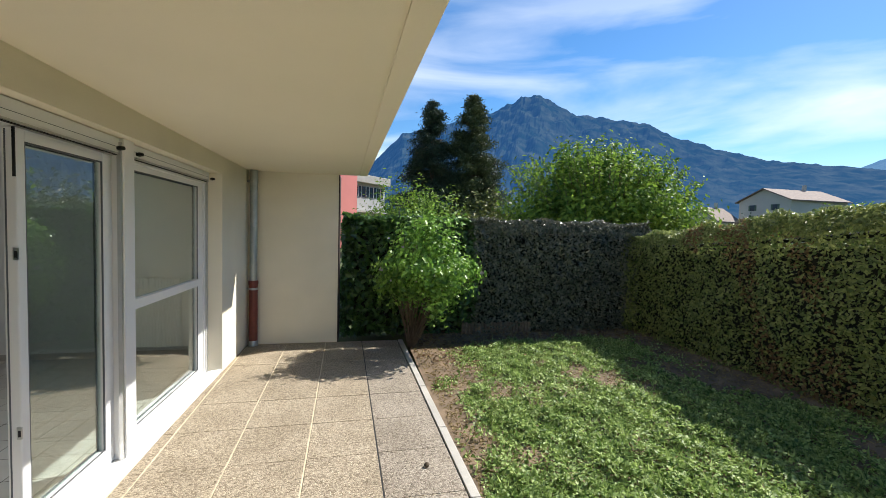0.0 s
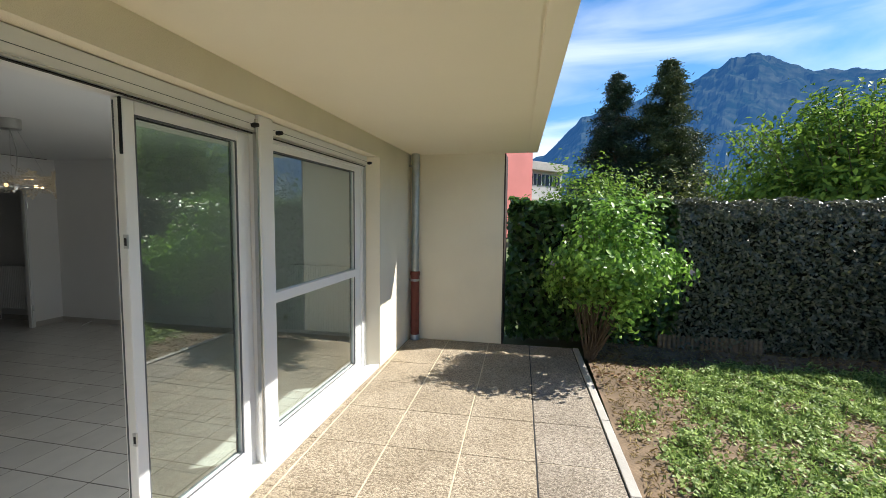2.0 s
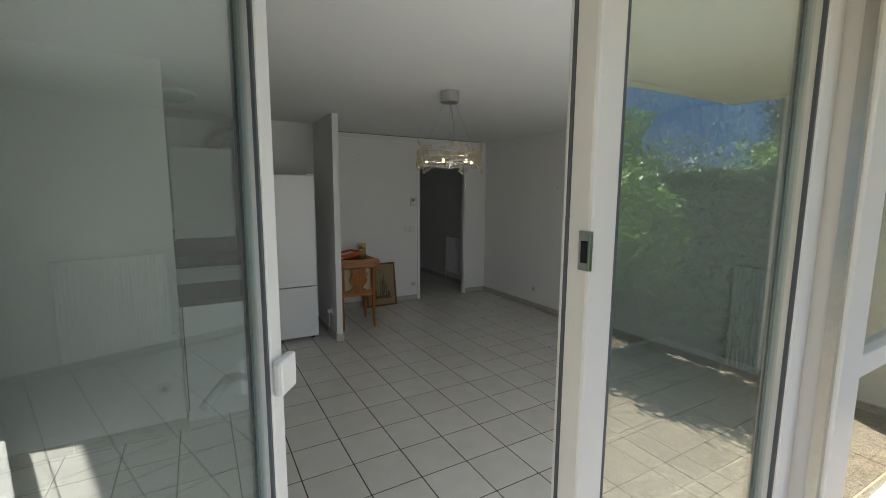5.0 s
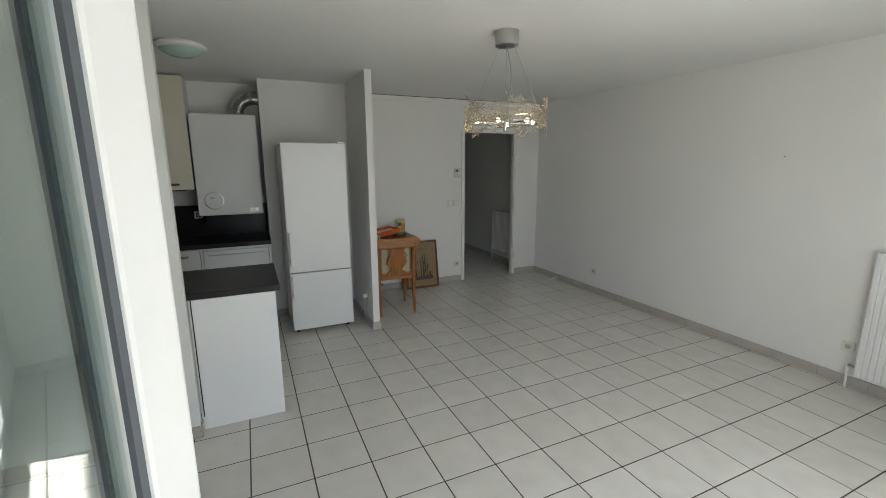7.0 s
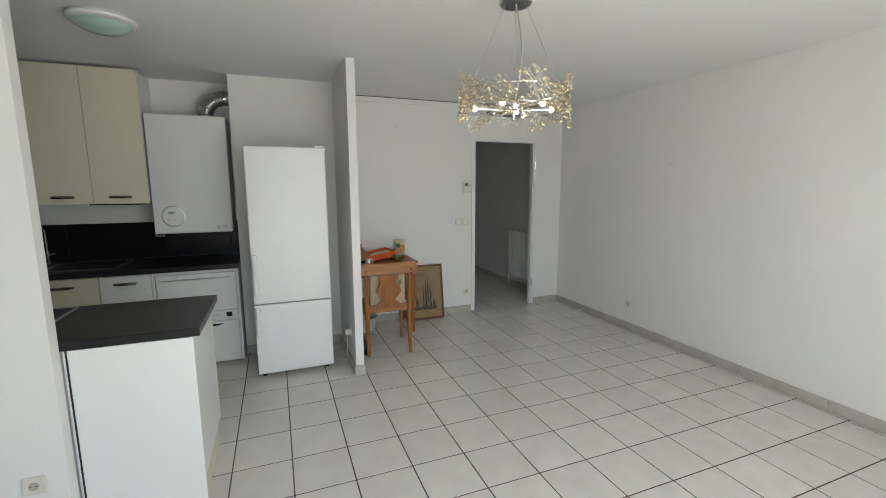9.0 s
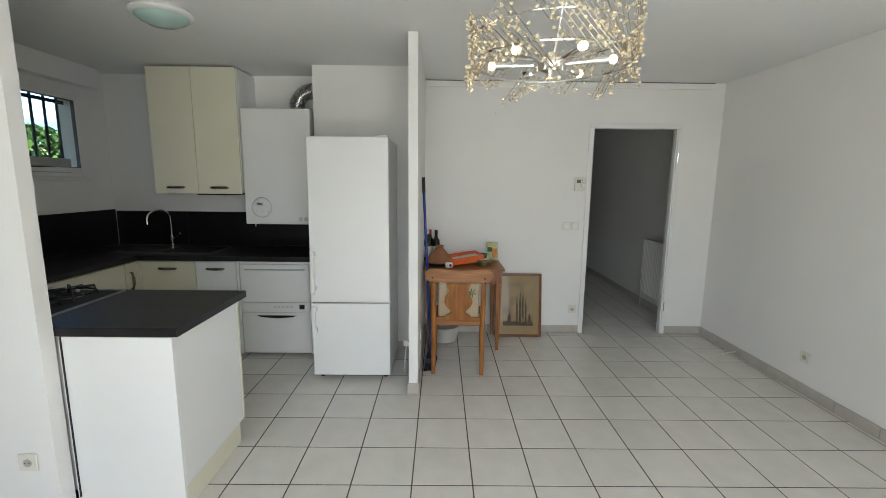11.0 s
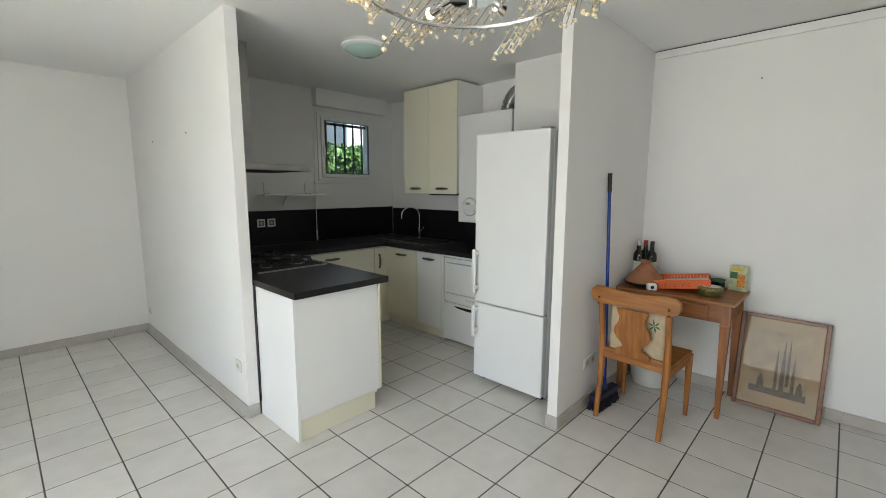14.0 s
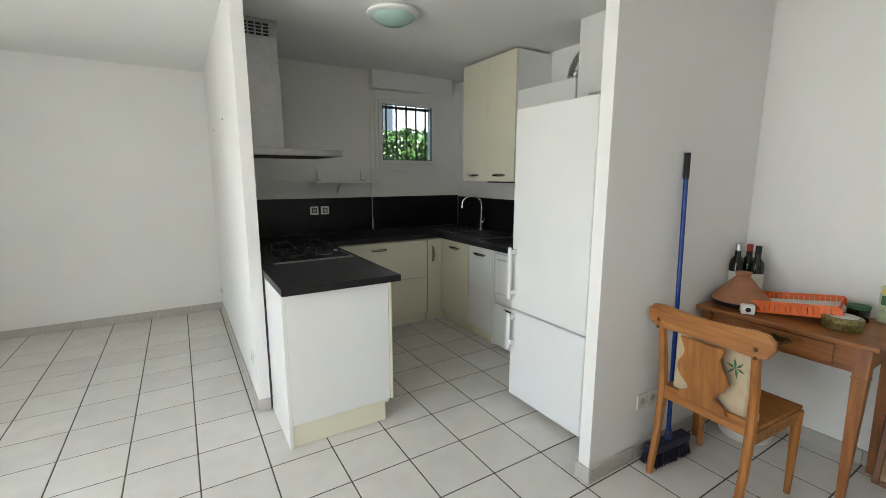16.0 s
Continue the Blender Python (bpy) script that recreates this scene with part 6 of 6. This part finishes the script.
part("grey_wall", box(2.6, 9.4, 0.5, 9, 0, 6.3), mat("grey_cladding", (0.42, 0.42, 0.40), 0.7, var=0.1, scale=0.6), rb)
part("roof", box(2.4, 9.6, -0.1, 9.4, 6.31, 7.15, 0.05), M_CONC, rb, "pale flat roof edge")
for k in range(5):
    wd = part("window_band", box(3.0 + k * 1.25, 4.0 + k * 1.25, 0.44, 0.52, 4.9, 6.0), M_WINDARK, rb)
    part("mullion", box(3.48 + k * 1.25, 3.52 + k * 1.25, 0.40, 0.439, 4.9, 6.0), M_PVC, wd)
part("balcony", box(2.7, 9.3, -0.2, 0.49, 3.3, 3.5), M_CONC, rb)
part("window", box(-7.0, -5.6, -3.05, -2.98, 4.2, 5.6), M_WINDARK, rb)
bush("garden_tree", "round leafy tree beyond the gardens", (58, 41, 0), (4.2, 4.0, 2.6), 3.0, 5000, 0.42, L_BUSH, 26, 9, 0.15, category="tree")
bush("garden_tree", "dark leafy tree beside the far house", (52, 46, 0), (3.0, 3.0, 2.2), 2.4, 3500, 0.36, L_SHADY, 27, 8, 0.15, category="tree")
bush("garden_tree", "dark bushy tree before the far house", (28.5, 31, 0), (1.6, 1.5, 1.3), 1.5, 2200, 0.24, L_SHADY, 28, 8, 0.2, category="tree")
# seen from the kitchen window
wb = thing("white_building", "white rendered building behind the rear hedge", "building", (-8, -13, 0))
part("wall", box(-9, 8, -4, 0, 0, 9), mat("weathered_white_render", (0.42, 0.43, 0.44), 0.85, var=0.1, scale=0.6), wb)
for k in range(5):
    part("window", box(-7 + k * 3, -5.8 + k * 3, -0.03, 0.04, 3.4, 4.9), M_WINDARK, wb)
    part("window", box(-7 + k * 3, -5.8 + k * 3, -0.03, 0.04, 0.9, 2.3), M_WINDARK, wb)
hedge("green laurel hedge outside the kitchen window", -10.5, -3.4, -3.0, -2.2, 2.15, 0.10, leafmat("rear_laurel_leaf", (0.014, 0.040, 0.008), (0.06, 0.12, 0.028), 0.35, 0.4, 0.25), 520, 14)

# tree line and mountains
tl = thing("far_trees", "dark band of trees on the valley floor", "trees", (0, 0, 0), kind="stuff")
rng = np.random.default_rng(51)
n = 15000
az = rng.uniform(radians(-25), radians(110), n)
dist = 110 + 60 * rng.uniform(0, 1, n)
top = 4.5 + 2.2 * np.sin(az * 31) + 1.5 * np.sin(az * 77 + 1)
P = np.stack([dist * np.sin(az), dist * np.cos(az), rng.uniform(0, 1, n) ** 0.7 * np.maximum(top, 2)], 1)
leaves(tl, "crowns", P, rng.normal(size=(n, 3)) + [0, 0, 0.6], 2.0, leafmat("far_tree_leaf", (0.02, 0.04, 0.018), (0.06, 0.09, 0.035), 0.7), rng=rng, aspect=0.8)


def mountainmat(name, low, high, haze_glow):
    """Wooded slopes and pale rock; blue distance haze is put in as even emission."""
    m = bpy.data.materials.new(name)
    m.use_nodes = True
    n, l = m.node_tree.nodes, m.node_tree.links
    b = n["Principled BSDF"]
    b.inputs["Roughness"].default_value, b.inputs["Specular IOR Level"].default_value = 1.0, 0.0
    geo = n.new("ShaderNodeNewGeometry")
    a = n.new("ShaderNodeTexNoise")
    a.inputs["Scale"].default_value, a.inputs["Detail"].default_value = 0.016, 12.0
    l.new(geo.outputs["Position"], a.inputs["Vector"])
    r = n.new("ShaderNodeValToRGB")
    r.color_ramp.elements[0].position, r.color_ramp.elements[1].position = 0.38, 0.68
    r.color_ramp.elements[0].color, r.color_ramp.elements[1].color = (*low, 1), (*high, 1)
    l.new(a.outputs["Fac"], r.inputs[0])
    l.new(r.outputs[0], b.inputs["Base Color"])
    b.inputs["Emission Color"].default_value, b.inputs["Emission Strength"].default_value = (*haze_glow, 1), 1.0
    return m


def ridge(label, base, profile, depth, seed, material):
    """A mountain side: skyline heights by bearing, falling to the valley with spurs and gullies."""
    az = np.arange(profile[0][0], profile[-1][0] + 0.01, 0.25)
    el = np.interp(az, [p[0] for p in profile], [p[1] for p in profile])
    rows = 46
    V = np.empty((len(az), rows, 3))
    for i, (a, e) in enumerate(zip(az, el)):
        for j in range(rows):
            f = j / (rows - 1)
            d = base - depth * (1 - f)
            p = Vector((a * 0.13, f * 2.2, seed))
            spur = noise.fractal(p, 0.9, 2.1, 6)
            fine = noise.fractal(p * 5.0, 0.8, 2.0, 4)
            ztop = base * math.tan(radians(e))
            z = ztop * (f ** 1.15) * (1 + 0.17 * spur * (1 - f) + 0.0 * f) + 0.028 * ztop * fine * (0.4 + f) * (1 if f < 0.99 else 0.6)
            V[i, j] = (d * math.sin(radians(a)), d * math.cos(radians(a)), z)
    nA = len(az)
    idx = np.arange(nA * rows).reshape(nA, rows)
    F = np.stack([idx[:-1, :-1], idx[1:, :-1], idx[1:, 1:], idx[:-1, 1:]], -1).reshape(-1, 4)
    me = bpy.data.meshes.new("mountain")
    me.from_pydata(V.reshape(-1, 3).tolist(), [], F.tolist())
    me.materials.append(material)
    tagged(new("backdrop_mountain", me), label, "mountain", kind="structure")


MB = 2300.0
# the last colour of each slope is its added blue haze glow
ridge("green wooded mountain with a rocky summit and painted blue haze", MB, [(-40, 4), (-8, 5.5), (1.4, 8.0), (5.8, 12.4), (11, 13.6), (17.2, 15.2), (20, 16.2), (21.2, 17.0), (23.2, 17.2), (24.8, 16.6), (27.5, 14.9), (36.7, 13.0), (40.3, 10.9), (48.3, 8.2), (55, 7.0), (62, 5.5), (75, 4)], 1500, 2.0, mountainmat("wooded_slope", (0.008, 0.020, 0.014), (0.046, 0.056, 0.040), (0.011, 0.042, 0.118)))
ridge("far mountain with blue haze painted in", 3600.0, [(50, 2), (54, 6.2), (58, 8.0), (64, 9.5), (75, 10), (100, 8), (140, 7), (200, 6), (260, 5), (320, 5)], 1500, 7.0, mountainmat("far_slope", (0.03, 0.05, 0.05), (0.07, 0.09, 0.09), (0.05, 0.12, 0.24)))

# ---- floor tiles and terrace slabs, each a piece of its own ----
def tilemat():
    m = mat("ivory_ceramic_tile", (0.66, 0.64, 0.60), 0.25, var=0.06, scale=7, bump=0.04, bscale=90, spec=0.5)
    n, l = m.node_tree.nodes, m.node_tree.links
    b = n["Principled BSDF"]
    src = b.inputs["Base Color"].links[0].from_socket
    info, hsv, mul = n.new("ShaderNodeObjectInfo"), n.new("ShaderNodeHueSaturation"), n.new("ShaderNodeMath")
    mul.operation = "MULTIPLY_ADD"
    l.new(info.outputs["Random"], mul.inputs[0])
    mul.inputs[1].default_value, mul.inputs[2].default_value = 0.07, 0.965
    l.new(mul.outputs[0], hsv.inputs["Value"])
    l.new(src, hsv.inputs["Color"])
    l.new(hsv.outputs[0], b.inputs["Base Color"])
    return m


M_TILE = tilemat()
TILES = {}


def piece(store, key, w, d, h, material, bevel, name):
    if key not in store:
        me = bpy.data.meshes.new(name)
        bm = box(-w / 2, w / 2, -d / 2, d / 2, -h, 0, bevel, 1)
        bm.to_mesh(me)
        bm.free()
        me.materials.append(material)
        store[key] = me
    return store[key]


floor = thing("floor", "ivory ceramic floor tiles with dark joints", "floor", (-4, 3, 0), kind="structure")
PITCH, TX, TY, JOINT = 0.3135, -5.011, 3.441, 0.007
far_bm = bmesh.new()
for i in range(-20, 13):
    for j in range(-13, 10):
        x0, x1 = TX + i * PITCH, TX + (i + 1) * PITCH
        y0, y1 = TY + j * PITCH, TY + (j + 1) * PITCH
        x0, x1 = max(x0, -11.2), min(x1, -1.26)
        y0, y1 = max(y0, YN), min(y1, YR)
        if x1 - x0 < 0.03 or y1 - y0 < 0.03:
            continue
        if x1 < -6.72 and y0 < 4.6:
            continue
        if x1 < -4.14 and y1 < 0.38:
            continue
        w, d = x1 - x0 - JOINT, y1 - y0 - JOINT
        cx, cy = (x0 + x1) / 2, (y0 + y1) / 2
        if x1 < -6.72 or (cx > -4.1 and cy < 0.3) or (cx < -4.8 and cy < 1.0):
            box(cx - w / 2 + 4, cx + w / 2 + 4, cy - d / 2 - 3, cy + d / 2 - 3, -0.008, 0.0, 0.0015, 1, bm=far_bm)
            continue
        ob = new("tile", piece(TILES, (round(w, 3), round(d, 3)), w, d, 0.008, M_TILE, 0.0015, "tile"))
        ob.parent = floor
        ob.location = (cx + 4, cy - 3, 0)
tagged(part("far_tiles", far_bm, M_TILE, floor), kind="stuff")

SLABS = {}
terrace = thing("terrace", "terrace of tan exposed-aggregate slabs, pale joints", "terrace", (0.6, 3.3, TZ), 1.5, kind="structure")
XL = [XF, -0.957, -0.440, 0.087, 0.600, 1.124]
SP = 0.568
for c in range(5):
    for r in range(-16, 6):
        y0, y1 = 3.285 + r * SP, 3.285 + (r + 1) * SP
        y1 = min(y1, 6.483)
        if y1 - y0 < 0.05:
            continue
        g = 0.009 if c < 4 else 0.006
        w, d = XL[c + 1] - XL[c] - g, y1 - y0 - (0.001 if c < 4 else 0.004)
        ob = new("slab", piece(SLABS, (c == 4, round(w, 3), round(d, 3)), w, d, 0.04, M_SLAB2 if c == 4 else M_SLAB, 0.004, "slab"))
        ob.parent = terrace
        ob.location = ((XL[c] + XL[c + 1]) / 2 - 0.6, (y0 + y1) / 2 - 3.3, 0.0008 * ((r * 7 + c * 3) % 3))
for x in (0.600, 1.124):
    part("dark_joint", box(x - 0.6 - 0.005, x - 0.6 + 0.005, -9.2, 3.18, -0.0025, -0.0012), M_GAP, terrace, "dark open joint")
